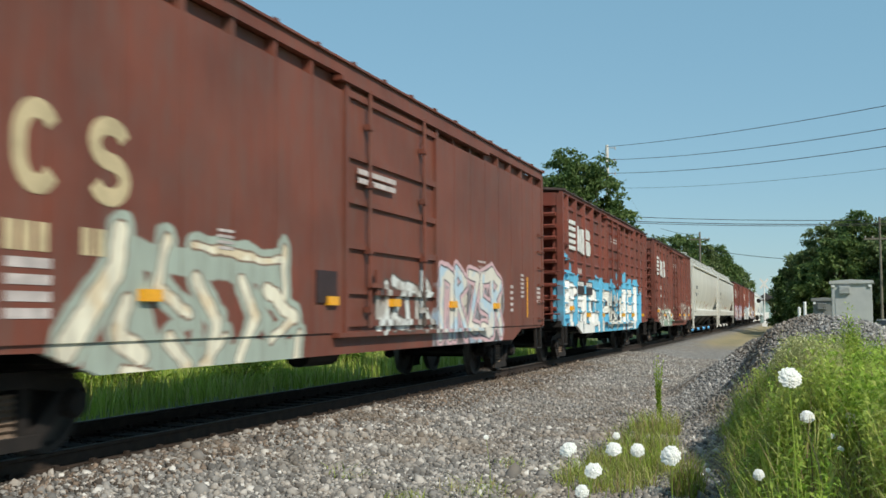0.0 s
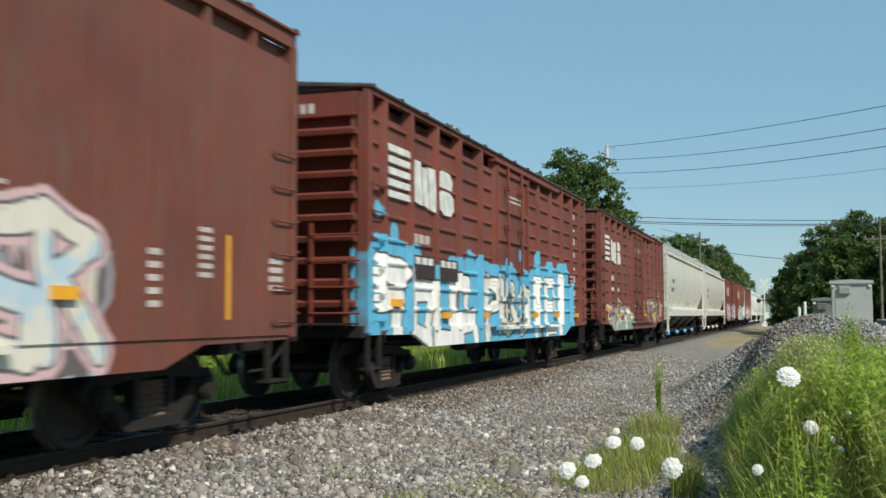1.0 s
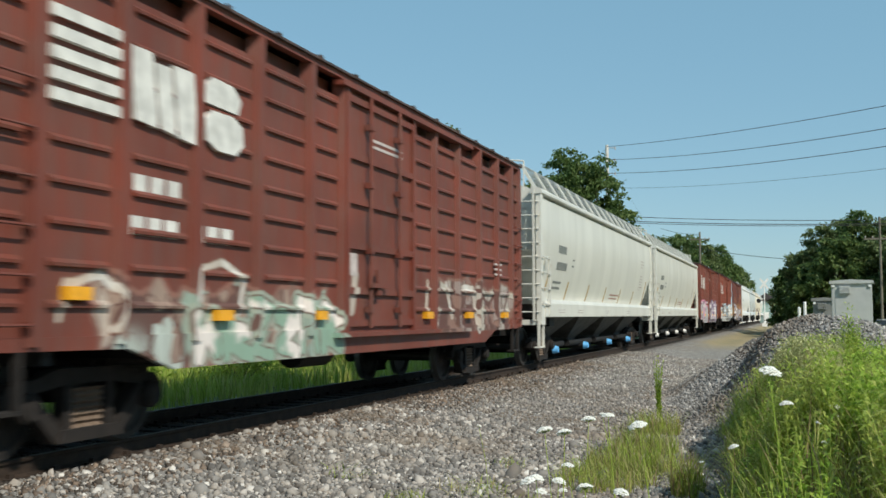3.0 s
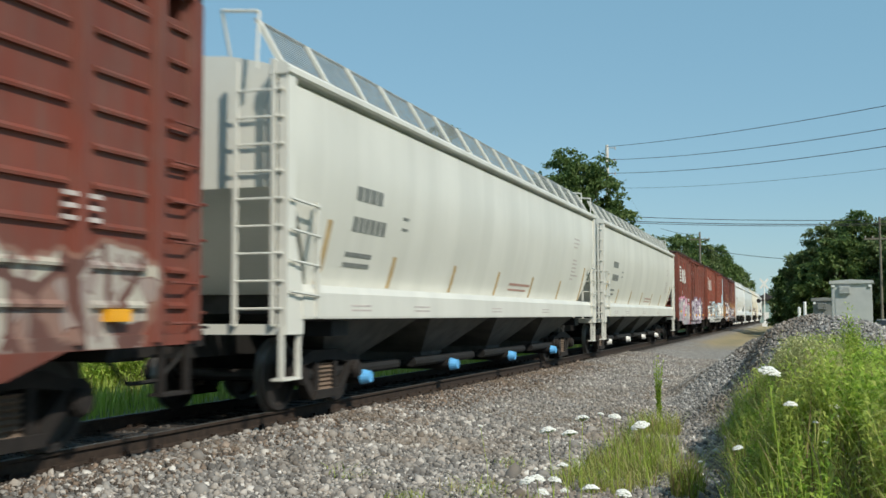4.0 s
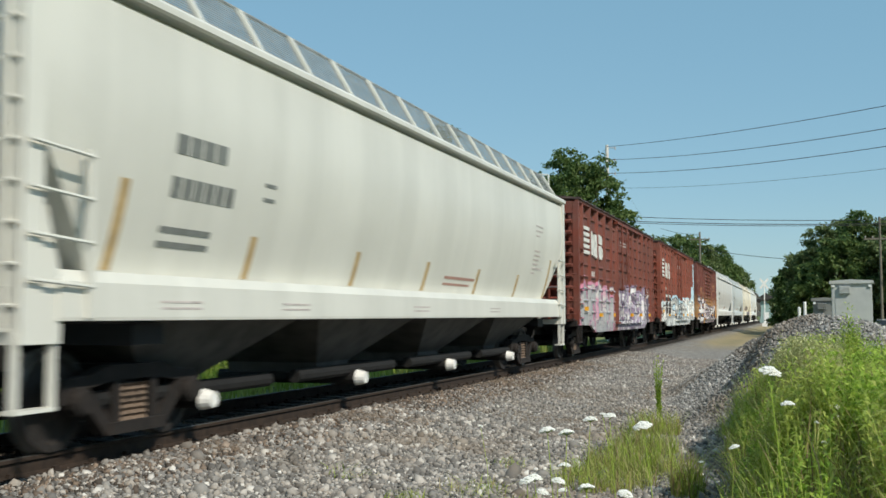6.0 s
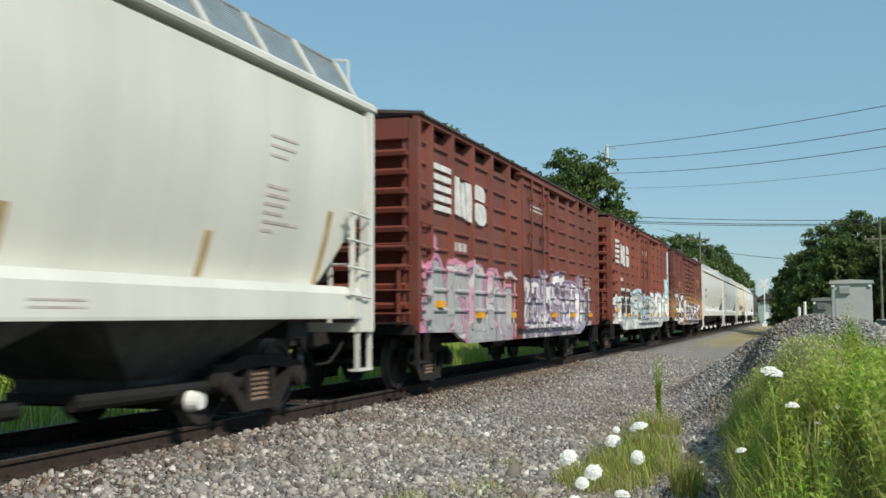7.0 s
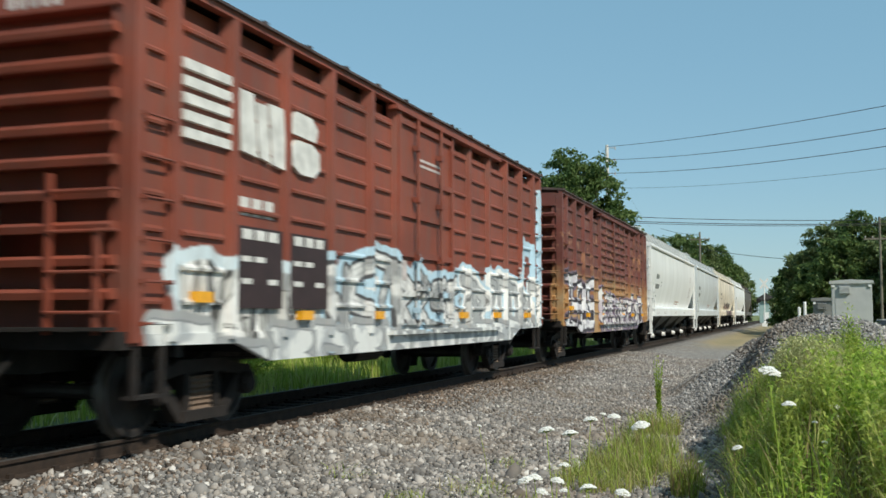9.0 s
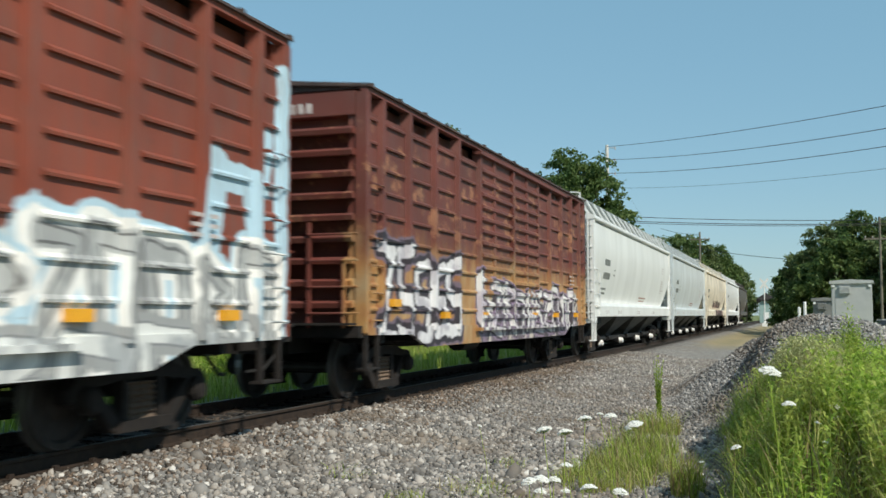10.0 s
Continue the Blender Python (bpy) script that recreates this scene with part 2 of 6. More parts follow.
BLOCK_STROKES = ((0.5, 1.92, 1.5, 1.85, 0.2), (0.45, 1.9, 0.5, 1.5, 0.16), (0.5, 1.45, 1.4, 1.5, 0.17), (1.3, 1.8, 1.2, 0.95, 0.2), (1.95, 1.92, 1.95, 0.95, 0.17), (2.0, 0.95, 2.6, 0.78, 0.17), (2.75, 1.4, 2.5, 0.8, 0.14), (2.2, 1.62, 3.0, 1.6, 0.17), (3.05, 1.5, 3.0, 0.85, 0.16), (3.0, 0.8, 4.3, 0.76, 0.17), (3.9, 1.78, 3.9, 0.9, 0.2), (4.2, 1.8, 4.75, 1.76, 0.16), (4.75, 1.72, 4.65, 1.45, 0.12), (4.2, 1.08, 5.05, 1.15, 0.2), (5.05, 1.1, 5.2, 0.78, 0.14))
LETTER_STROKES = ((5.95, 1.85, 5.95, 0.85, 0.16), (5.95, 1.88, 6.45, 1.82, 0.11), (6.45, 1.82, 6.55, 1.5, 0.11), (6.55, 1.45, 6.1, 1.3, 0.1), (6.98, 1.85, 6.8, 0.95, 0.11), (6.98, 1.85, 7.1, 0.95, 0.1), (6.85, 1.25, 7.05, 1.25, 0.08), (7.35, 1.85, 7.35, 0.95, 0.13), (7.35, 1.88, 7.85, 1.76, 0.12), (7.85, 1.72, 7.6, 1.42, 0.1), (7.6, 1.42, 8.05, 1.18, 0.11), (8.05, 1.12, 7.45, 0.92, 0.12), (8.45, 1.0, 8.4, 1.6, 0.12), (8.4, 1.6, 8.65, 1.88, 0.11), (8.65, 1.88, 8.95, 1.65, 0.11), (8.95, 1.65, 8.95, 1.05, 0.12), (8.95, 1.0, 8.5, 0.92, 0.12))
TALL_STROKES = ((9.9, 1.92, 9.9, 0.88, 0.19), (9.9, 1.97, 10.5, 1.97, 0.12), (9.9, 1.42, 10.4, 1.4, 0.12), (11.0, 1.95, 11.0, 0.88, 0.18), (11.0, 1.98, 11.75, 2.02, 0.12), (11.0, 1.42, 11.65, 1.44, 0.12), (11.0, 0.9, 11.9, 0.88, 0.12), (12.5, 2.02, 12.5, 0.88, 0.24), (11.75, 2.0, 12.0, 1.2, 0.09))
FAT_STROKES = ((0.95, 1.75, 0.75, 1.2, 0.35), (1.0, 1.75, 1.35, 1.1, 0.35), (1.3, 1.0, 2.0, 1.0, 0.31), (1.95, 1.75, 2.05, 1.1, 0.35), (2.1, 1.85, 2.6, 1.8, 0.25), (3.05, 1.8, 2.95, 0.95, 0.32), (3.5, 1.75, 3.55, 1.2, 0.31), (3.1, 0.85, 4.3, 0.8, 0.20), (4.3, 1.7, 4.2, 1.0, 0.31), (4.6, 1.75, 4.9, 1.4, 0.25), (4.9, 1.3, 4.85, 0.9, 0.25), (5.5, 1.5, 5.45, 0.9, 0.25))
LOOP_STROKES = ((1.0, 1.2, 1.05, 1.5, 0.035), (1.05, 1.5, 1.5, 1.58, 0.035), (1.5, 1.58, 1.85, 1.35, 0.035), (1.85, 1.35, 1.7, 1.1, 0.035), (2.95, 1.2, 3.0, 1.65, 0.035), (3.0, 1.65, 3.5, 1.78, 0.035), (3.5, 1.78, 3.95, 1.6, 0.035), (3.95, 1.6, 3.8, 1.15, 0.035), (6.72, 1.3, 6.85, 1.75, 0.09), (9.75, 1.3, 9.85, 1.75, 0.05), (10.3, 1.6, 10.2, 1.1, 0.06), (10.8, 1.75, 11.1, 1.2, 0.06), (11.6, 1.7, 12.3, 1.72, 0.05), (12.3, 1.7, 12.6, 0.95, 0.07))
M_CAR1 = car_paint("faded red-brown paint", (0.16, 0.042, 0.0235), DIRT, [
    lettering(PALE_STROKES, 4, (0.8, 0.75, 0.6), (0.7, 0.58, 0.4), (0.2, 0.12, 0.08), (0.36, 0.42, 0.36), 0.1, 0.022, 0.05, 0.0, 0.2, ((2.55, 0.8, 3.3, 0.78, 0.18), (3.4, 0.8, 6.1, 0.78, 0.14), (3.1, 1.75, 5.7, 1.68, 0.13), (3.0, 1.6, 3.3, 1.0, 0.16), (4.0, 1.6, 4.1, 1.0, 0.1), (5.0, 1.6, 5.6, 1.0, 0.12))),
    spray(11.2, 15.3, 0.62, 1.75, 12, [(0.62, 0.56, 0.46), PALEBLUE, (0.32, 0.42, 0.52), (0.6, 0.4, 0.42)], (0.3, 0.3, 0.32), (0.12, 0.1, 0.1), (0.25, 0.25, 0.28), 0.55, 1.0, 0.06, 0.08, 0.9),
    lettering(tag_strokes(8.7, 11.1, 1.0, 1.75, 4, 0.07, 91), 91, (0.62, 0.64, 0.62), (0.36, 0.33, 0.3), (0.08, 0.06, 0.05), DIRT, 0.0, 0.035),
    lettering(tag_strokes(11.4, 15.3, 0.85, 1.95, 5, 0.1, 92), 92, (0.66, 0.62, 0.54), (0.42, 0.55, 0.64), (0.1, 0.09, 0.1), (0.6, 0.4, 0.42), 0.09, 0.03)])
M_CAR2 = car_paint("red-brown boxcar paint with blue and white spraying", BROWN, DIRT, [
    lettering(BLOCK_STROKES, 21, WHITE, (0.78, 0.77, 0.73), (0.05, 0.05, 0.06), SKYBLUE, 0.27, 0.035, 0.09, 0.0, 0.08, ((0.25, 2.0, 0.25, 0.8, 0.28), (0.47, 2.74, 0.47, 2.74, 0.12), (1.15, 2.45, 1.15, 2.4, 0.15), (4.9, 2.1, 5.2, 0.8, 0.3), (5.5, 2.05, 5.5, 0.8, 0.3))),
    lettering(LETTER_STROKES, 25, (0.8, 0.78, 0.72), (0.66, 0.62, 0.54), (0.05, 0.05, 0.06), SKYBLUE, 0.26, 0.045, 0.06, 0.3, 0.08, ((7.4, 2.2, 7.7, 2.15, 0.18), (8.44, 2.5, 8.44, 2.5, 0.12), (6.0, 0.75, 9.3, 0.72, 0.22), (9.3, 1.9, 9.3, 0.8, 0.35))),
    lettering(TALL_STROKES, 29, WHITE, (0.8, 0.79, 0.76), (0.05, 0.05, 0.06), SKYBLUE, 0.26, 0.03, 0.06, 0.4, 0.07, ((10.0, 2.55, 10.0, 2.5, 0.13), (11.2, 2.35, 11.6, 2.3, 0.15), (13.2, 2.2, 13.2, 0.9, 0.35), (13.9, 1.8, 13.9, 1.0, 0.3), (12.6, 0.8, 14.0, 0.8, 0.15)))])
M_CAR3 = car_paint("red-brown boxcar paint with pale old spraying", BROWN, DIRT, [
    spray(1.4, 6.0, 0.55, 1.5, 31, [(0.3, 0.4, 0.34), (0.5, 0.42, 0.36), (0.24, 0.12, 0.09), (0.45, 0.5, 0.46)], (0.27, 0.12, 0.09), (0.12, 0.05, 0.04), (0.35, 0.25, 0.2), 0.55, 0.8, 0.05, 0.05, 0.9),
    spray(10.2, 14.8, 0.95, 1.8, 36, [(0.4, 0.36, 0.32), (0.26, 0.15, 0.12), (0.45, 0.42, 0.36)], (0.24, 0.12, 0.09), (0.12, 0.05, 0.04), (0.3, 0.24, 0.22), 0.5, 0.8, 0.06, 0.05, 0.7),
    lettering(LOOP_STROKES, 33, (0.5, 0.44, 0.38), (0.6, 0.58, 0.54), (0.2, 0.1, 0.07), BROWN, 0.0, 0.012),
    lettering(tag_strokes(2.9, 6.4, 0.74, 1.25, 6, 0.08, 38), 38, (0.24, 0.36, 0.28), (0.72, 0.66, 0.62), (0.14, 0.09, 0.07), (0.32, 0.36, 0.3), 0.06, 0.02)])
M_CAR6 = car_paint("red-brown boxcar paint with pink and grey spraying", BROWN, DIRT, [
    spray(6.7, 14.4, 0.6, 1.9, 49, [(0.42, 0.42, 0.43), (0.7, 0.69, 0.68), (0.3, 0.3, 0.32), (0.56, 0.53, 0.53), (0.4, 0.3, 0.4), (0.66, 0.64, 0.62)], (0.55, 0.5, 0.5), (0.1, 0.08, 0.12), (0.4, 0.4, 0.41), 0.36, 1.1, 0.08, 0.1, 1.0),
    lettering(FAT_STROKES, 45, (0.35, 0.36, 0.37), (0.43, 0.43, 0.44), (0.13, 0.08, 0.14), (0.58, 0.24, 0.35), 0.13, 0.045, 0.1, 0.4, 0.22, ((0.95, 2.2, 0.95, 2.45, 0.08), (0.25, 2.0, 0.5, 1.9, 0.12), (0.2, 1.05, 0.9, 1.0, 0.14))),
    lettering(tag_strokes(1.5, 6.2, 0.8, 2.1, 4, 0.04, 47), 47, (0.55, 0.53, 0.52), (0.56, 0.3, 0.4), (0.2, 0.14, 0.2), PINK, 0.0, 0.025, wobble=0.3),
    lettering(tag_strokes(6.6, 13.4, 0.9, 2.05, 9, 0.085, 48), 48, (0.72, 0.7, 0.7), (0.4, 0.33, 0.44), (0.09, 0.07, 0.11), LILAC, 0.1, 0.035)])
M_CAR7 = car_paint("red-brown boxcar paint with white and pale blue spraying", (0.225, 0.05, 0.027), DIRT, [
    spray(0.75, 13.6, 0.55, 1.75, 53, [WHITE, (0.68, 0.69, 0.67), WHITE, (0.36, 0.38, 0.38), WHITE, (0.62, 0.7, 0.74)], (0.62, 0.72, 0.76), (0.05, 0.055, 0.055), (0.6, 0.6, 0.57), 0.44, 1.0, 0.04, 0.14, 0.7),
    lettering(tag_strokes(4.1, 9.6, 0.9, 1.9, 7, 0.1, 54), 54, (0.7, 0.7, 0.68), (0.33, 0.34, 0.34), (0.06, 0.06, 0.065), PALEBLUE, 0.16, 0.05, 0.045, 0.25),
    lettering(tag_strokes(9.7, 15.4, 0.8, 1.85, 7, 0.13, 56), 56, (0.36, 0.37, 0.37), (0.5, 0.51, 0.5), WHITE, PALEBLUE, 0.15, 0.085, 0.03, 0.7, 0.2, ((14.0, 2.0, 14.15, 2.75, 0.22), (14.2, 2.7, 14.8, 2.65, 0.16), (14.95, 1.9, 14.9, 2.45, 0.2), (15.2, 2.6, 15.25, 3.2, 0.1), (15.47, 1.5, 15.5, 4.0, 0.09))),
    lettering(tag_strokes(0.4, 15.0, 0.62, 0.98, 13, 0.1, 59), 59, (0.68, 0.69, 0.67), (0.4, 0.42, 0.43), (0.2, 0.21, 0.22), GREY, 0.1, 0.02)])
M_CAR8 = car_paint("maroon boxcar paint rusting to orange", (0.14, 0.034, 0.025), (0.06, 0.026, 0.02), [
    spray(5.6, 14.8, 0.55, 1.6, 71, [(0.7, 0.68, 0.66), (0.14, 0.12, 0.14), (0.6, 0.55, 0.48), LILAC], (0.5, 0.46, 0.38), (0.05, 0.04, 0.05), (0.2, 0.16, 0.2), 0.5, 0.8, 0.05, 0.05, 1.0),
    lettering(tag_strokes(0.55, 4.4, 0.85, 2.15, 5, 0.1, 67), 67, (0.74, 0.73, 0.74), (0.5, 0.48, 0.52), (0.03, 0.025, 0.035), (0.16, 0.12, 0.16), 0.13, 0.09, 0.05, 0.0, 0.32),
    lettering(((5.55, 1.9, 5.6, 1.1, 0.17), *tag_strokes(6.2, 14.4, 0.85, 1.8, 9, 0.075, 72)), 72, (0.7, 0.68, 0.66), (0.5, 0.45, 0.5), (0.05, 0.04, 0.05), LILAC, 0.08, 0.05)], rusty=(1.75, 2.6))
M_HOPPER = car_paint("pale grey hopper paint", (0.65, 0.64, 0.585), (0.47, 0.465, 0.42), rough=0.4, streak=0.14, vary=0.04, seams=0.3)
M_HOPPER3 = car_paint("white hopper paint", (0.77, 0.775, 0.76), (0.55, 0.55, 0.52), rough=0.4, streak=0.14, vary=0.04, seams=0.25)
M_HOPPER2 = car_paint("cool grey hopper paint", (0.58, 0.62, 0.63), (0.42, 0.43, 0.42), rough=0.45, streak=0.2, vary=0.06, seams=0.3)
M_CREAM = car_paint("cream hopper paint", (0.8, 0.73, 0.6), (0.42, 0.36, 0.26), [
    spray(8.0, 15.5, 1.1, 2.2, 81, [(0.3, 0.2, 0.2), (0.6, 0.5, 0.42)], (0.66, 0.58, 0.46), BLACK, (0.3, 0.2, 0.2), 1.2, 1.1, 0.06, 0.05, 0.7)], rough=0.45, streak=0.3)
M_DARKCAR = car_paint("dark grey-brown car paint", (0.07, 0.06, 0.05), (0.04, 0.032, 0.028))
M_LOGO = plain("faded white lettering paint", (0.64, 0.63, 0.6), 0.6, 0, 0.2, 5)
M_LOGO_OLD = plain("faded cream lettering paint", (0.5, 0.4, 0.24), 0.65, 0, 0.2, 4)
M_MARK = plain("small grey lettering paint", (0.5, 0.44, 0.42), 0.65, 0, 0.25, 8)
M_MARK_DARK = plain("small dark lettering paint", (0.17, 0.18, 0.17), 0.6, 0, 0.2, 8)
M_YELLOW = plain("amber reflective strip", (0.78, 0.36, 0.02), 0.35, 0, 0.1, 12)
M_TAN = plain("tan primer stripe", (0.42, 0.3, 0.15), 0.65, 0, 0.2, 6)
# Underframe and bogie steel: colours darkened to deepen the shade under the cars.
M_UNDER = plain("grimy black underframe steel darkened for shade", (0.01, 0.009, 0.0085), 0.75, 0.1, 0.4, 5)
M_TRUCK = plain("rusty cast steel darkened for shade", (0.013, 0.0095, 0.008), 0.9, 0.0, 0.45, 6)
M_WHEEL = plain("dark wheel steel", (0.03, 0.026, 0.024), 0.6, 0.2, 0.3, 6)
M_TREAD = plain("polished wheel tread", (0.16, 0.15, 0.14), 0.4, 0.6, 0.15, 8)
M_SPRING = plain("dusty coil springs", (0.15, 0.105, 0.075), 0.8, 0.0, 0.3, 10)
M_ROOF = plain("dull galvanised roof steel", (0.09, 0.06, 0.052), 0.6, 0.2, 0.35, 2)
M_GRATE = plain("galvanised walkway grating", (0.36, 0.37, 0.36), 0.5, 0.4, 0.2, 6)
# Chutes and slope sheets share one dark grey.
M_CHUTE = plain("dark grey hopper chute", (0.062, 0.06, 0.056), 0.75, 0, 0.35, 3)
M_CAPBLUE = plain("blue plastic outlet cap", (0.12, 0.42, 0.78), 0.5, 0, 0.1, 12)
M_CAPWHITE = plain("white plastic outlet cap", (0.78, 0.77, 0.74), 0.5, 0, 0.1, 12)
M_RAIL = plain("rusty rail steel", (0.034, 0.021, 0.014), 0.85, 0.1, 0.35, 8)
M_RAILTOP = plain("polished rail head", (0.09, 0.085, 0.08), 0.6, 0.4, 0.1, 3)
# Tie colour also darkened for the shade under the train.
M_TIE = plain("weathered creosoted tie with shade in its colour", (0.018, 0.014, 0.011), 0.9, 0, 0.4, 6)
M_PLATE = plain("dark maroon stencil paint", (0.035, 0.018, 0.018), 0.6, 0, 0.2, 6)


# ---- mesh helpers ----
def box(bm, x0, x1, y0, y1, z0, z1):
    v = [bm.verts.new((x, y, z)) for z in (z0, z1) for x, y in ((x0, y0), (x1, y0), (x1, y1), (x0, y1))]
    for f in ((3, 2, 1, 0), (4, 5, 6, 7), (0, 1, 5, 4), (1, 2, 6, 5), (2, 3, 7, 6), (3, 0, 4, 7)):
        bm.faces.new([v[i] for i in f])


def prism(bm, poly, axis, a, b):
    """A closed outline, swept along an axis from a to b."""
    def at(p, q):
        return {"x": (q, p[0], p[1]), "y": (p[0], q, p[1]), "z": (p[0], p[1], q)}[axis]
    lo = [bm.verts.new(at(p, a)) for p in poly]
    hi = [bm.verts.new(at(p, b)) for p in poly]
    n = len(poly)
    bm.faces.new(lo)
    bm.faces.new(hi[::-1])
    for i in range(n):
        bm.faces.new((lo[i], hi[i], hi[(i + 1) % n], lo[(i + 1) % n]))


def rod(bm, p, q, r, n=8, r2=None):
    p, q = Vector(p), Vector(q)
    w = (q - p).normalized()
    a = w.orthogonal().normalized()
    b = w.cross(a)
    r2 = r if r2 is None else r2
    ring = [[bm.verts.new(c + (a * math.cos(t) + b * math.sin(t)) * s) for t in (2 * math.pi * i / n for i in range(n))] for c, s in ((p, r), (q, r2))]
    bm.faces.new(ring[0][::-1])
    bm.faces.new(ring[1])
    for i in range(n):
        j = (i + 1) % n
        bm.faces.new((ring[0][i], ring[0][j], ring[1][j], ring[1][i]))


def turned(bm, outline, n=20):
    """A closed outline of (x, radius), turned about the x axis."""
    rings = [[bm.verts.new((x, r * math.cos(2 * math.pi * i / n), r * math.sin(2 * math.pi * i / n))) for i in range(n)] for x, r in outline]
    for k in range(len(rings) - 1):
        for i in range(n):
            j = (i + 1) % n
            bm.faces.new((rings[k][i], rings[k][j], rings[k + 1][j], rings[k + 1][i]))
    bm.faces.new(rings[0][::-1])
    bm.faces.new(rings[-1])


def finish(name, bm, material, smooth=False):
    bmesh.ops.recalc_face_normals(bm, faces=bm.faces)
    me = bpy.data.meshes.new(name)
    bm.to_mesh(me)
    bm.free()
    me.materials.append(material)
    if smooth:
        for f in me.polygons:
            f.use_smooth = True
    return me


def part(name, bm, material, parent, label="", smooth=False):
    ob = new(name, finish(name, bm, material, smooth))
    ob.parent = parent
    return tagged(ob, label)


def bars(boxes, material, parent, name, label=""):
    for q in boxes:
        bm = bmesh.new()
        box(bm, *q)
        part(name, bm, material, parent, label)


def raw(name, verts, faces, material, kind="", label="", category="", smooth=False):
    me = bpy.data.meshes.new(name)
    me.from_pydata(verts, [], faces)
    me.materials.append(material)
    if smooth:
        me.polygons.foreach_set("use_smooth", [True] * len(me.polygons))
    return tagged(new(name, me), label, category, "", kind)


# ---- running gear ----
WHEEL_R = 0.457
bm = bmesh.new()
turned(bm, [(-0.03, 0.05), (-0.03, 0.12), (0.0, 0.18), (-0.01, 0.36), (-0.055, 0.4), (-0.055, 0.485), (-0.025, 0.485), (-0.02, WHEEL_R), (0.065, WHEEL_R - 0.006), (0.065, 0.39), (0.03, 0.36), (0.03, 0.18), (0.06, 0.12), (0.06, 0.05)], 28)
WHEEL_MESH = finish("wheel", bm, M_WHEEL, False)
WHEEL_MESH.materials.append(M_TREAD)
for f in WHEEL_MESH.polygons:
    rr = [math.hypot(WHEEL_MESH.vertices[i].co.y, WHEEL_MESH.vertices[i].co.z) for i in f.vertices]
    if min(rr) > 0.44:
        f.material_index = 1
bm = bmesh.new()
rod(bm, (-1.02, 0, 0), (1.02, 0, 0), 0.075, 12)
AXLE_MESH = finish("axle", bm, M_WHEEL)


def bogie_frame_mesh():
    """A cast three-piece side frame: an arched top, a bellied bottom, two windows beside the springs."""
    bm = bmesh.new()
    for x0, x1 in ((-0.07, 0.07),):
        top = [(-1.12, 0.56), (-1.02, 0.66), (-0.72, 0.68), (-0.45, 0.76), (0.45, 0.76), (0.72, 0.68), (1.02, 0.66), (1.12, 0.56)]
        low = [(1.12, 0.44), (1.0, 0.44), (0.92, 0.56), (0.62, 0.58), (0.34, 0.62), (-0.34, 0.62), (-0.62, 0.58), (-0.92, 0.56), (-1.0, 0.44), (-1.12, 0.44)]
        prism(bm, top + low, "x", x0, x1)
        for s in (1, -1):
            prism(bm, [(s * 0.92, 0.57), (s * 0.72, 0.57), (s * 0.36, 0.22), (s * 0.36, 0.12), (s * 0.46, 0.12)], "x", x0, x1)
            prism(bm, [(s * 0.34, 0.63), (s * 0.24, 0.63), (s * 0.24, 0.2), (s * 0.34, 0.2)], "x", x0, x1)
        prism(bm, [(-0.46, 0.12), (0.46, 0.12), (0.4, 0.23), (-0.4, 0.23)], "x", x0 - 0.05, x1 + 0.05)
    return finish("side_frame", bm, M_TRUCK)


FRAME_MESH = bogie_frame_mesh()
bm = bmesh.new()
coil = [(0.23 + 0.0145 * k, 0.046 + 0.028 * (0.5 + 0.5 * math.cos(k * math.pi / 2))) for k in range(25)]
turned(bm, coil, 10)
bmesh.ops.rotate(bm, verts=bm.verts, matrix=Matrix.Rotation(radians(-90), 3, "Y"))
SPRING_MESH = finish("coil_spring", bm, M_SPRING)
bm = bmesh.new()
turned(bm, [(0.0, 0.13), (0.1, 0.13), (0.12, 0.1), (0.14, 0.1), (0.14, 0.02)], 14)
CAP_MESH = finish("bearing_cap", bm, M_TRUCK)

SPINNING = []


def child(name, me, parent, m):
    ob = new(name, me)
    ob.parent = parent
    ob.matrix_basis = m
    return ob


def bogie(car, y, spins):
    bm = bmesh.new()
    box(bm, -0.95, 0.95, -0.2, 0.2, 0.5, 0.76)
    box(bm, -0.6, 0.6, -0.75, -0.68, 0.36, 0.46)
    box(bm, -0.6, 0.6, 0.68, 0.75, 0.36, 0.46)
    rod(bm, (0, 0, 0.76), (0, 0, 0.95), 0.2, 12)
    bog = part("bogie", bm, M_TRUCK, car, "rusty three-piece freight bogie darkened for shade")
    bog.matrix_basis = pose(0, y, 0)
    for s in (1, -1):
        child("side_frame", FRAME_MESH, bog, pose(s * 1.0, 0, 0))
        for d in (-0.155, 0.0, 0.155):
            child("coil_spring", SPRING_MESH, bog, pose(s * 1.0, d, 0))
        for d in (-0.875, 0.875):
            child("bearing_cap", CAP_MESH, bog, pose(s * 1.04, d, WHEEL_R, 0, 0, 0 if s > 0 else 180))
    for d in (-0.875, 0.875):
        ax = child("axle", AXLE_MESH, bog, pose(0, d, WHEEL_R))
        wheels = [child("wheel", WHEEL_MESH, bog, pose(s * 0.7525, d, WHEEL_R, 0, 0, 0 if s > 0 else 180)) for s in (1, -1)]
        if spins:
            SPINNING.append((wheels[0], d, 0.7525))
    return bog


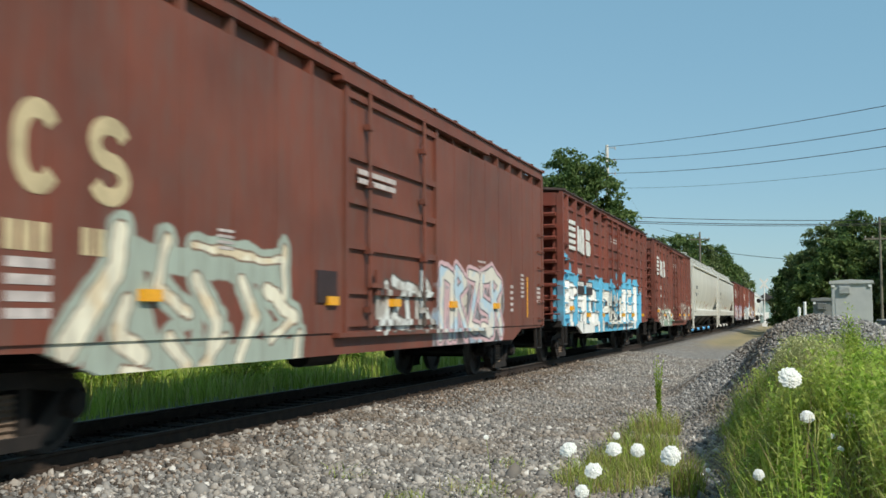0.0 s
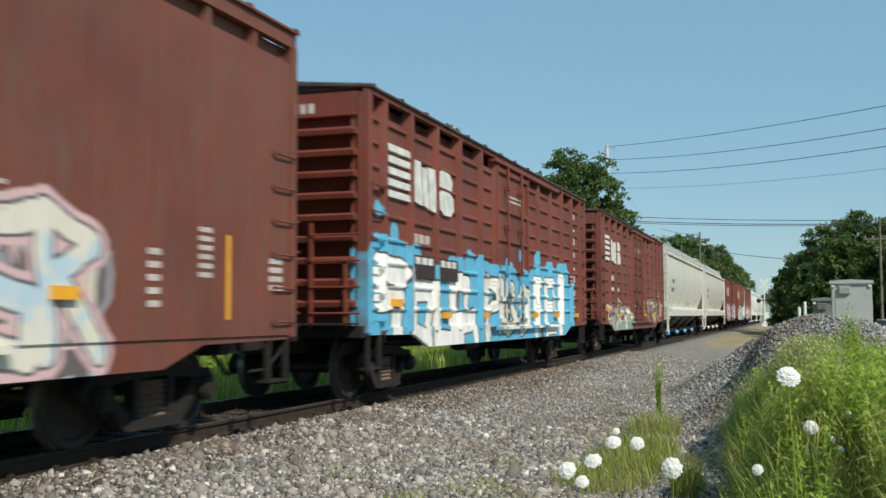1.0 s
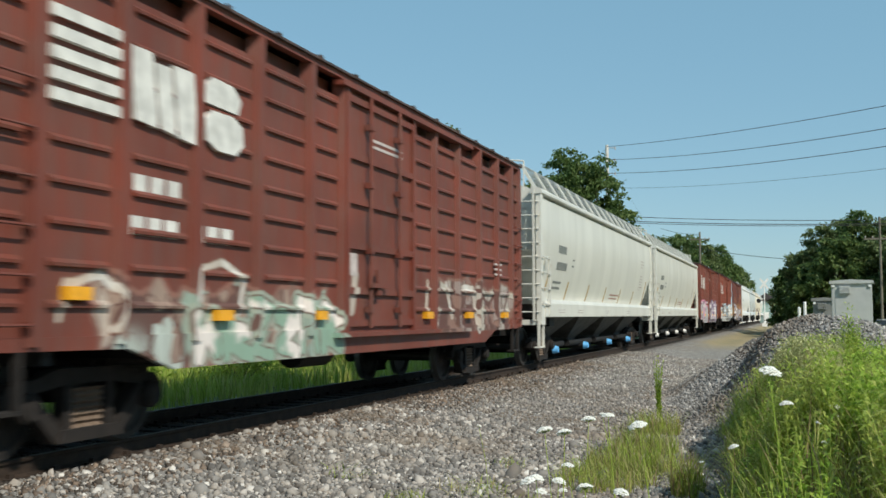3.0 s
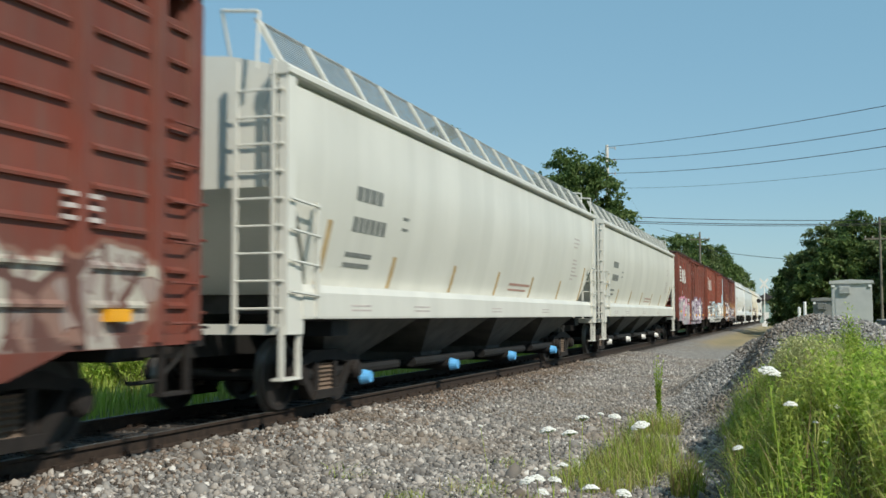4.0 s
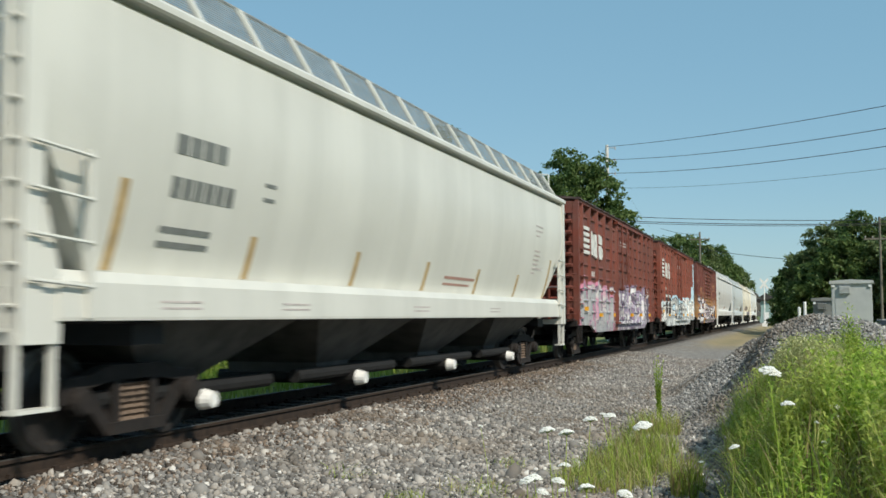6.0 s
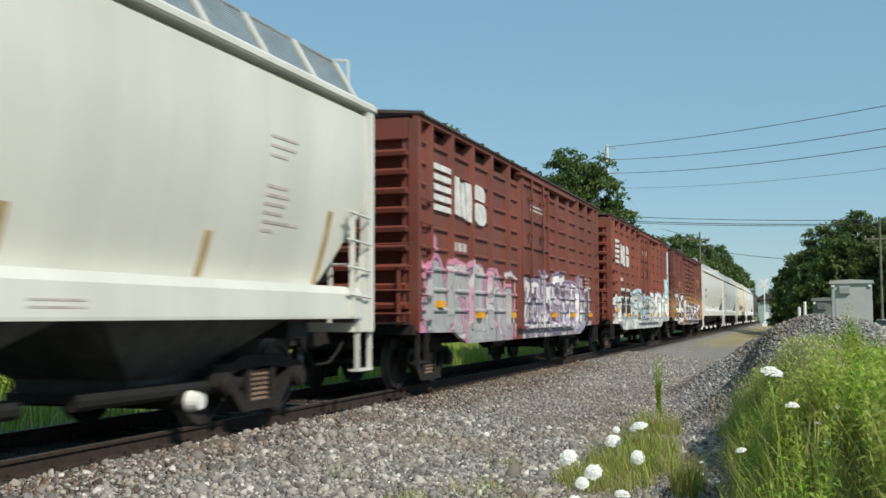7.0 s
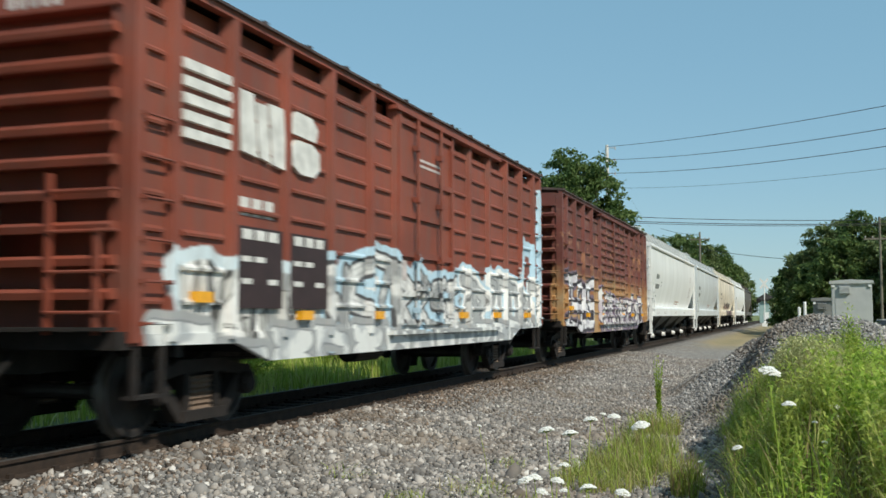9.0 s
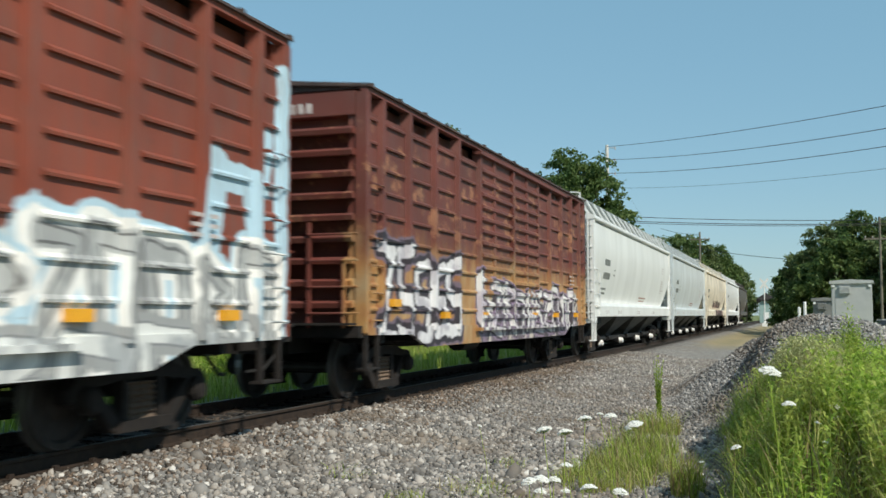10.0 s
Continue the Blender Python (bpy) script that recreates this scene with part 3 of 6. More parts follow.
def coupler(car, y, out):
    """A draft gear and knuckle, reaching out past the end sill, with an air hose."""
    bm = bmesh.new()
    a, b = sorted((y, y + out * 0.62))
    box(bm, -0.14, 0.14, a, b, 0.78, 0.98)
    c, d = sorted((y + out * 0.55, y + out * 0.95))
    box(bm, -0.2, 0.16, c, d, 0.72, 1.02)
    box(bm, 0.08, 0.22, c, d, 0.76, 0.98)
    part("coupler", bm, M_TRUCK, car, "rusty steel coupler")
    bm = bmesh.new()
    pts = [Vector((0.35, y, 0.9)), Vector((0.38, y + out * 0.3, 0.7)), Vector((0.34, y + out * 0.6, 0.5)), Vector((0.25, y + out * 0.9, 0.48))]
    for p, q in zip(pts, pts[1:]):
        rod(bm, p, q, 0.025, 6)
    part("air_hose", bm, M_UNDER, car)


def underframe(car, length, z=0.98):
    bm = bmesh.new()
    box(bm, -0.35, 0.35, 0.15, length - 0.15, 0.68, z)
    for k in range(int(length / 1.5)):
        box(bm, -1.45, 1.45, 0.9 + k * 1.5, 1.0 + k * 1.5, 0.82, z)
    part("underframe", bm, M_UNDER, car, "grimy black steel underframe darkened for shade")
    bm = bmesh.new()
    rod(bm, (0.75, length * 0.42, 0.72), (0.75, length * 0.42 + 1.0, 0.72), 0.2, 12)
    part("air_reservoir", bm, M_UNDER, car)
    bm = bmesh.new()
    rod(bm, (1.0, 2.5, 0.74), (0.9, length - 2.5, 0.66), 0.025, 6)
    part("brake_rod", bm, M_UNDER, car)


def stirrup(car, y, mat, z=0.95):
    bm = bmesh.new()
    for yy in (y, y + 0.42):
        box(bm, 1.5, 1.56, yy, yy + 0.05, 0.5, z + 0.1)
    box(bm, 1.42, 1.57, y, y + 0.47, 0.47, 0.5)
    part("step", bm, mat, car, "steel stirrup step")


def ladder(car, y0, y1, z0, z1, x, mat, n=7):
    bm = bmesh.new()
    for yy in (y0, y1):
        box(bm, x, x + 0.035, yy - 0.02, yy + 0.02, z0, z1)
    for k in range(n):
        zz = z0 + 0.12 + (z1 - z0 - 0.24) * k / (n - 1)
        rod(bm, (x + 0.035, y0, zz), (x + 0.035, y1, zz), 0.014, 6)
    part("ladder", bm, mat, car)


# ---- boxcars ----
def boxcar(y, length, mat, label, eave=4.41, posts=(), door=(6.45, 9.05), flush=False, logo="lines", spins=True, marks=True, ribbed_door=False, deep=0.72, markmat=None, plate=None):
    car = tagged(new("boxcar"), label, "freight car", "train")
    top = eave - (0.2 if flush else 0.1)
    low = 1.0
    # near side
    for p0, p1 in zip(posts, posts[1:]):
        if p0 >= door[0] - 0.01 and p1 <= door[1] + 0.01:
            continue
        bm = bmesh.new()
        a, b = p0 + 0.05, p1 - 0.05
        if flush:
            box(bm, 1.45, 1.585, a - 0.035, b + 0.035, low, top - 0.2)
            box(bm, 1.45, 1.48, a - 0.05, b + 0.05, top - 0.21, top)
        else:
            prism(bm, [(1.32, low), (1.525, low), (1.525, top - 0.23), (1.35, top - 0.17), (1.35, top), (1.32, top)], "y", a - 0.05, b + 0.05)
        panel = part("side_panel", bm, mat, car)
        m0, m1 = a + 0.13, b - 0.1
        if not flush and m1 - m0 > 0.1:
            for k in range(9):
                zz = top - 0.35 - 0.3345 * k
                bm = bmesh.new()
                prism(bm, [(1.515, zz), (1.566, zz + 0.004), (1.57, zz + 0.03), (1.515, zz + 0.075)], "y", m0, m1)
                part("bead", bm, mat, panel)
    for p in posts:
        bm = bmesh.new()
        w = 0.05 if flush else 0.075
        q = min(max(p, w), length - w)
        if flush:
            prism(bm, [(1.45, q - w), (1.58, q - w + 0.02), (1.58, q + w - 0.02), (1.45, q + w)], "z", low, top)
        else:
            prism(bm, [(1.45, q - w - 0.03), (1.6, q - w + 0.02), (1.6, q + w - 0.02), (1.45, q + w + 0.03)], "z", low - 0.02, top)
        part("side_post", bm, mat, car)
    # door
    bm = bmesh.new()
    d0, d1 = door
    box(bm, 1.45, 1.56, d0, d1, low, top - 0.08)
    dm = part("door", bm, mat, car, "sliding steel door with locking rods")
    bm = bmesh.new()
    if ribbed_door:
        for k in range(13):
            zz = 1.2 + 0.23 * k
            prism(bm, [(1.55, zz - 0.07), (1.62, zz - 0.03), (1.62, zz + 0.02), (1.55, zz + 0.07)], "y", d0 + 0.06, (d0 + d1) / 2 - 0.08)
            prism(bm, [(1.55, zz - 0.07), (1.62, zz - 0.03), (1.62, zz + 0.02), (1.55, zz + 0.07)], "y", (d0 + d1) / 2 + 0.08, d1 - 0.06)
        box(bm, 1.55, 1.63, (d0 + d1) / 2 - 0.07, (d0 + d1) / 2 + 0.07, low, top - 0.05)
    else:
        for zz in (1.12, 1.55, 2.15, 2.75, 3.35, top - 0.2):
            box(bm, 1.55, 1.61, d0 + 0.03, d1 - 0.03, zz - 0.045, zz + 0.045)
        for yy in (d0 + 0.05, d1 - 0.05):
            box(bm, 1.55, 1.62, yy - 0.05, yy + 0.05, low, top - 0.08)
    part("door_rib", bm, mat, dm)
    if not ribbed_door:
        for yy in (d0 + 0.75, d1 - 0.75):
            bm = bmesh.new()
            rod(bm, (1.645, yy, 1.05), (1.645, yy, top - 0.05), 0.026, 8)
            for zz in (1.3, 2.1, 3.0, 3.8):
                box(bm, 1.58, 1.68, yy - 0.06, yy + 0.06, zz - 0.04, zz + 0.04)
            part("locking_rod", bm, mat, dm)
        bm = bmesh.new()
        box(bm, 1.64, 1.7, d0 + 0.7, d0 + 1.3, 1.6, 1.66)
        box(bm, 1.63, 1.67, d0 + 0.95, d0 + 1.1, 1.5, 1.85)
        part("door_handle", bm, mat, dm)
        if not flush:
            bars([(1.555, 1.566, d0 + 0.95, d1 - 0.45, 3.56 + 0.09 * k, 3.6 + 0.09 * k) for k in range(2)] + [(1.555, 1.566, d0 + 0.2, d0 + 0.45, 1.75, 2.05)], M_MARK, dm, "marking", "small pale painted marking bars")
    for zz, x1 in ((top - 0.06, 1.66), (low - 0.03, 1.67)):
        bm = bmesh.new()
        box(bm, 1.5, x1, d0 - (0.2 if zz > 2 else 0.3), min(d1 + 2.9, length - 0.6), zz - 0.03, zz + 0.03)
        part("door_track", bm, mat, car)
    # sill, eave and roof
    bm = bmesh.new()
    prism(bm, [(0, 1.05), (0, 0.95), (1.9, 0.93), (2.6, deep), (length - 2.6, deep), (length - 1.9, 0.93), (length, 0.95), (length, 1.05)], "x", 1.5, 1.56)
    prism(bm, [(0, 1.05), (0, 0.95), (1.9, 0.93), (2.6, deep), (length - 2.6, deep), (length - 1.9, 0.93), (length, 0.95), (length, 1.05)], "x", -1.56, -1.5)
    part("side_sill", bm, mat, car)
    bm = bmesh.new()
    box(bm, 1.5, 1.6, 0, length, top, eave - 0.02)
    box(bm, -1.6, -1.5, 0, length, top, eave - 0.02)
    part("eave_rail", bm, mat, car)
    bm = bmesh.new()
    prism(bm, [(-1.64, eave - 0.03), (-1.64, eave), (0, eave + 0.15), (1.64, eave), (1.64, eave - 0.03), (0, eave + 0.1)], "y", -0.02, length + 0.02)
    roof = part("roof", bm, mat if flush else M_ROOF, car, "" if flush else "dull weathered steel roof")
    n = int(length / 1.05)
    for k in range(n + 1):
        yy = 0.05 + (length - 0.15) * k / n
        bm = bmesh.new()
        prism(bm, [(-1.66, eave - 0.03), (-1.66, eave + 0.025), (0, eave + 0.185), (1.66, eave + 0.025), (1.66, eave - 0.03)], "y", yy, yy + 0.06)
        part("roof_seam", bm, mat if flush else M_ROOF, roof)
    # far side, floor and ends
    bm = bmesh.new()
    box(bm, -1.53, -1.45, 0, length, low, top)
    for p in posts:
        q = min(max(p, 0.08), length - 0.08)
        box(bm, -1.6, -1.52, q - 0.06, q + 0.06, low, top)
    part("far_side", bm, mat, car)
    bm = bmesh.new()
    box(bm, -1.49, 1.49, 0.04, length - 0.04, 0.99, 1.1)
    part("floor_pan", bm, M_UNDER, car)
    for y0, s in ((0.0, 1), (length, -1)):
        bm = bmesh.new()
        a, b = sorted((y0 + s * 0.16, y0 + s * 0.22))
        prism(bm, [(-1.5, 1.0), (1.5, 1.0), (1.5, top), (0, eave + 0.08), (-1.5, top)], "y", a, b)
        prism(bm, [(y0 + s * 0.18, top - 0.33), (y0 - s * 0.04, top - 0.31), (y0 - s * 0.04, top + 0.02), (y0 + s * 0.18, top + 0.04)], "x", -1.43, 1.43)
        wall = part("end_wall", bm, mat, car, "corrugated steel end wall")
        for k in range(9):
            zz = top - 0.47 - 0.3 * k
            bm = bmesh.new()
            prism(bm, [(y0 + s * 0.17, zz - 0.0), (y0 - s * 0.12, zz - 0.02), (y0 - s * 0.15, zz - 0.05), (y0 - s * 0.13, zz - 0.115), (y0 + s * 0.17, zz - 0.09)], "x", -1.43, 1.43)
            part("rib", bm, mat, wall)
        for sx in (1, -1):
            bm = bmesh.new()
            a, b = sorted((y0, y0 - s * 0.03))
            box(bm, sx * 1.44 if sx > 0 else -1.6, 1.6 if sx > 0 else -1.44, min(a, y0 + s * 0.12), max(b, y0 + s * 0.12), 0.98, top)
            part("corner_post", bm, mat, car)
        bm = bmesh.new()
        a, b = sorted((y0 - s * 0.16, y0 + s * 0.12))
        box(bm, -1.55, 1.55, a, b, 0.92, 1.08)
        box(bm, -1.5, 1.5, *sorted((y0 - s * 0.34, y0 - s * 0.12)), 1.09, 1.12)
        part("end_sill", bm, M_TRUCK, car)
        # end ladder, brake step
        bm = bmesh.new()
        for xx in (0.78, 1.3):
            box(bm, xx, xx + 0.05, *sorted((y0 - s * 0.14, y0 - s * 0.19)), 1.05, 2.5 if xx < 1 else 2.0)
        for k in range(4):
            rod(bm, (0.8, y0 - s * 0.2, 1.25 + 0.36 * k), (1.55, y0 - s * 0.2, 1.25 + 0.36 * k), 0.016, 6)
        part("end_ladder", bm, mat, car)
        bm = bmesh.new()
        box(bm, -0.9, 0.2, *sorted((y0 - s * 0.13, y0 - s * 0.2)), 1.75, 2.2)
        rod(bm, (-0.35, y0 - s * 0.2, 1.98), (-0.35, y0 - s * 0.28, 1.98), 0.28, 16)
        part("brake_housing", bm, M_TRUCK, car, "hand brake housing and wheel")
        bars([(-0.55 + 0.13 * k + (0.2 if k > 3 else 0), -0.46 + 0.13 * k + (0.2 if k > 3 else 0), *sorted((y0 - s * 0.03, y0 - s * 0.046)), top - 0.26, top - 0.12) for k in range(9)], M_MARK, car, "end_marking", "small pale painted marking")
        coupler(car, y0, -s)
    for yy in (0.08, length - 0.55):
        stirrup(car, yy, M_TRUCK)
        for k in range(6):
            zz = 1.15 + 0.38 * k
            bm = bmesh.new()
            rod(bm, (1.635, yy + 0.02, zz), (1.635, yy + 0.46, zz), 0.014, 6)
            box(bm, 1.55, 1.64, yy, yy + 0.03, zz - 0.02, zz + 0.02)
            box(bm, 1.55, 1.64, yy + 0.45, yy + 0.48, zz - 0.02, zz + 0.02)
            part("grab_iron", bm, mat, car)
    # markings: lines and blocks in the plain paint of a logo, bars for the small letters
    o = 1.5875 if flush else 1.5275
    if logo == "lines":
        bars([(o - 0.004, o + 0.05, 0.8, 1.7, 2.95 + 0.17 * k, 3.05 + 0.17 * k) for k in range(5)], M_LOGO, car, "logo_stripe", "faded white painted logo stripes")
        bm = bmesh.new()
        def slab(pts):
            prism(bm, pts, "x", o - 0.004, o + 0.052)
        for q0, q1, za, zb in ((1.86, 2.2, 2.98, 3.64), (2.26, 2.5, 2.96, 3.56), (2.56, 2.9, 2.92, 3.6)):
            slab([(q0 + 0.04, za), (q1 + 0.04, za - 0.03), (q1 - 0.06, zb), (q0 - 0.06, zb)])
        slab([(3.1, 2.98), (3.3, 2.9), (3.66, 2.9), (3.82, 3.02), (3.8, 3.22), (3.6, 3.3), (3.2, 3.3), (3.06, 3.2)])
        slab([(3.06, 3.36), (3.7, 3.34), (3.76, 3.5), (3.6, 3.62), (3.2, 3.64), (3.06, 3.54)])
        part("logo_block", bm, M_LOGO, car, "faded white painted logo blocks")
        bars([(o - 0.004, o + 0.004, 1.95 + 0.27 * k, 2.15 + 0.27 * k, 2.3, 2.5) for k in range(3)] + [(o - 0.004, o + 0.004, 1.92 + 0.27 * k + (0.2 if k > 2 else 0), 2.12 + 0.27 * k + (0.2 if k > 2 else 0), 1.95, 2.12) for k in range(6)], markmat or M_MARK, car, "marking", "small pale painted marking bars")
        if plate:
            for q in (1.84, 3.05):
                bars([(1.5, 1.5785, q, q + 1.0, plate[0], plate[1])], M_PLATE, car, "stencil_panel", "dark painted stencil panel")
                n = int((plate[1] - plate[0]) / 0.17)
                bars([(1.57, 1.582, q + 0.08 + 0.29 * k, q + 0.3 + 0.29 * k, plate[1] - 0.14 - 0.24 * r, plate[1] - (0.03 if r == 0 else 0.08) - 0.24 * r) for r in range(max(1, n - 2)) for k in range(3) if (r + k) % 4 != 3], M_LOGO, car, "marking", "small white painted marking bars")
    elif logo == "curves":
        for c0, c1, shape in ((1.48, 2.05, "ring"), (2.38, 2.96, "wave")):
            bm = bmesh.new()
            cy, ry, rz, cz = (c0 + c1) / 2, (c1 - c0) / 2 - 0.08, 0.3, 2.54
            pts = []
            if shape == "ring":
                for i in range(19):
                    t = radians(35 + 290 * i / 18)
                    pts.append((cy + ry * math.cos(t), cz + rz * math.copysign(abs(math.sin(t)) ** 0.8, math.sin(t))))
            else:
                for i in range(12):
                    t = radians(20 + 250 * i / 11)
                    pts.append((cy + ry * math.cos(t), cz + 0.155 + 0.155 * math.sin(t)))
                for i in range(1, 12):
                    t = radians(90 - 250 * i / 11)
                    pts.append((cy + ry * math.cos(t), cz - 0.155 + 0.155 * math.sin(t)))
            ring = []
            for k, (ya, za) in enumerate(pts):
                p0, p1 = pts[max(0, k - 1)], pts[min(len(pts) - 1, k + 1)]
                nrm = Vector((za - za - (p1[1] - p0[1]), p1[0] - p0[0])).normalized() * 0.08
                ring.append([bm.verts.new((o + dx, ya + sg * nrm.x, za + sg * nrm.y)) for dx, sg in ((-0.01, 1), (0.004, 1), (0.004, -1), (-0.01, -1))])
            for r0, r1 in zip(ring, ring[1:]):
                for k in range(4):
                    bm.faces.new((r0[k], r0[(k + 1) % 4], r1[(k + 1) % 4], r1[k]))
            bm.faces.new(ring[0][::-1])
            bm.faces.new(ring[-1])
            part("logo_shape", bm, M_LOGO_OLD, car, "faded cream painted logo shape")
        bars([(o - 0.003, o + 0.003, 1.42 + 0.18 * k + (0.35 if k > 2 else 0), 1.55 + 0.18 * k + (0.35 if k > 2 else 0), 1.72, 1.95) for k in range(5)], M_LOGO_OLD, car, "marking", "faded cream painted marking bars")
        bars([(o - 0.003, o + 0.003, 1.45, 1.95, 1.2 + 0.13 * k, 1.28 + 0.13 * k) for k in range(4)] + [(o - 0.003, o + 0.003, 15.9, 16.1, 1.3 + 0.12 * k, 1.36 + 0.12 * k) for k in range(5)] + [(o - 0.003, o + 0.003, 4.45, 4.75, 1.9 + 0.06 * k, 1.93 + 0.06 * k) for k in range(4)] + [(1.615, 1.63, 7.95, 9.3, 3.0 + 0.12 * k, 3.07 + 0.12 * k) for k in range(2)], M_MARK, car, "marking", "small pale painted marking bars")
    if flush:
        bars([(1.57, 1.61, 6.72, 7.3, 1.38, 1.78)], M_PLATE, car, "placard_board", "dark placard board")
        bars([(1.58, 1.592, 17.28, 17.35, 1.18, 2.05)], M_YELLOW, car, "reflector", "amber reflector strip")
        bars([(1.58, 1.59, 16.75, 17.0, 1.6 + 0.09 * k, 1.65 + 0.09 * k) for k in range(6)] + [(1.58, 1.59, 18.2, 18.5, 1.5 + 0.1 * k, 1.56 + 0.1 * k) for k in range(4)], M_MARK, car, "marking", "small pale painted marking bars")
    elif plate and plate[0] > 1.5:
        bars([(1.52, 1.535, 14.1, 14.4, 1.4 + 0.34 * k, 1.47 + 0.34 * k + 0.06 * (k % 3)) for k in range(8)], M_MARK, car, "marking", "small pale painted marking bars")
    if marks:
        ys = (3.1, 7.0, 9.2, 11.9, 14.6) if flush else (1.0, 3.3, 5.6, 9.6, 11.8, 14.2)
        for i, yy in enumerate(ys):
            zz = 1.35 if flush else (1.17 if i else 1.35)
            bm = bmesh.new()
            xx = 1.6 if not flush else 1.63
            box(bm, xx - 0.08, xx + 0.012, yy, yy + 0.3, zz, zz + 0.11)
            part("reflector", bm, M_YELLOW, car, "amber reflector strip")
    bars([(1.57, 1.585, 13.6 - 3 * k, 14.1 - 3 * k, 2.0 + 0.1 * j, 2.04 + 0.1 * j) for k in range(1) for j in range(3)], M_MARK, car, "marking", "small pale painted marking bars")
    underframe(car, length)
    for yy in (2.0, length - 2.0):
        bogie(car, yy, spins)
    MOVERS.append((car, y))
    return car


# ---- covered hoppers ----
def covered_hopper(y, length, mat, label, cap, spins=True, rim=4.12, tan=True):
    car = tagged(new("covered_hopper"), label, "freight car", "train")
    bm = bmesh.new()
    e0, e1, slope = 0.28, 2.75, 1.35

    def low(t):
        d = min(t, length - t) - e0
        return e1 + (1.5 - e1) * min(1, d / (slope - e0))

    def out(z):
        k = (z - 1.5) / (rim - 1.5)
        return 1.585 - 0.36 * max(0.0, 0.68 - k) ** 1.8 / 0.68 ** 1.8 - 0.035 * max(0.0, k - 0.68) / 0.32

    stations = [e0, 0.6, 1.0, slope, 2.2] + [2.2 + (length - 4.4) * k / 18 for k in range(1, 18)] + [length - 2.2, length - slope, length - 1.0, length - 0.6, length - e0]
    rows = []
    for t in stations:
        ring = []
        zs = [low(t) + (rim - 0.16 - low(t)) * k / 11 for k in range(12)] + [rim - 0.14, rim]
        for z in zs:
            ring.append((out(z) - (0.12 if z > rim - 0.15 else 0.0), t, z))
        ring += [(1.2, t, rim + 0.12), (0.7, t, rim + 0.24), (0, t, rim + 0.3), (-0.7, t, rim + 0.24), (-1.2, t, rim + 0.12)]
        ring += [(-out(z) + (0.12 if z > rim - 0.15 else 0.0), t, z) for z in zs[::-1]]
        rows.append([bm.verts.new(p) for p in ring])
    n = len(rows[0])
    for a, b in zip(rows, rows[1:]):
        for i in range(n):
            j = (i + 1) % n
            bm.faces.new((a[i], b[i], b[j], a[j]))
    bm.faces.new(rows[0])
    bm.faces.new(rows[-1][::-1])
    body = part("body", bm, mat, car, "", True)
    body.data.set_sharp_from_angle(angle=radians(32))
    # roof rim with a shaded groove below it
    bm = bmesh.new()
    for s in (1, -1):
        prism(bm, [(s * 1.35, rim - 0.08), (s * 1.6, rim - 0.08), (s * 1.63, rim - 0.06), (s * 1.63, rim + 0.0), (s * 1.58, rim + 0.05), (s * 1.38, rim + 0.1)], "y", 0.05, length - 0.05)
    part("roof_rim", bm, mat, car)
    # side sills
    for s in (1, -1):
        bm = bmesh.new()
        prism(bm, [(s * 1.5, 1.18), (s * 1.6, 1.18), (s * 1.605, 1.21), (s * 1.6, 1.5), (s * 1.545, 1.595), (s * 1.2, 1.62), (s * 1.2, 1.57), (s * 1.52, 1.55), (s * 1.56, 1.49), (s * 1.56, 1.22), (s * 1.5, 1.22)], "y", 0.5, length - 0.5)
        part("side_sill", bm, mat, car)
    # ends: posts, platform, sloping sheet, ladders
    for y0, s in ((0.0, 1), (length, -1)):
        for sx in (1, -1):
            bm = bmesh.new()
            xa, xb = sorted((sx * 1.48, sx * 1.6))
            a, b = sorted((y0 + s * 0.08, y0 + s * 0.3))
            box(bm, xa, xb, a, b, 1.0, rim + 0.02)
            part("end_post", bm, mat, car)
            bm = bmesh.new()
            prism(bm, [(y0 + s * 0.3, 1.5), (y0 + s * 0.3, 1.0), (y0 + s * 0.55, 1.0), (y0 + s * 0.55, 1.5), (y0 + s * 0.36, 2.1)], "x", xa + 0.02, xb - 0.02)
            part("gusset", bm, mat, car)
        bm = bmesh.new()
        a, b = sorted((y0 + s * 0.1, y0 + s * 0.6))
        box(bm, -1.5, 1.5, a, b, 1.0, 1.12)
        part("end_platform", bm, mat, car)
        ladder_y = sorted((y0 + s * 0.3, y0 + s * 0.85))
        bm = bmesh.new()
        for k in range(4):
            rod(bm, (1.64, ladder_y[0] - 0.2, 1.5 + 0.36 * k), (1.64, ladder_y[1], 1.46 + 0.36 * k), 0.018, 6)
        box(bm, 1.58, 1.64, y0 + s * 0.85 - 0.03, y0 + s * 0.85 + 0.03, 1.2, 2.6)
        part("side_ladder", bm, mat, car)
        bm = bmesh.new()
        for xx in (0.9, 1.4):
            box(bm, xx, xx + 0.05, *sorted((y0 + s * 0.04, y0 + s * 0.09)), 1.1, rim + 0.1)
        for k in range(9):
            rod(bm, (0.92, y0 + s * 0.06, 1.3 + 0.32 * k), (1.55, y0 + s * 0.06, 1.3 + 0.32 * k), 0.016, 6)
        part("end_ladder", bm, mat, car)
        stirrup(car, min(y0 + s * 0.06, y0 + s * 0.53), mat, 1.0)
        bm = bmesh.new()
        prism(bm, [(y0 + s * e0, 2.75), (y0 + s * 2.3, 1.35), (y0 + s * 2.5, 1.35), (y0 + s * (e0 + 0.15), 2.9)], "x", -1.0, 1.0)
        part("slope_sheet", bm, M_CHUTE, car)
        coupler(car, y0, -s)
    # chutes below, with a gate, a cross tube and a cap each
    bays = 4
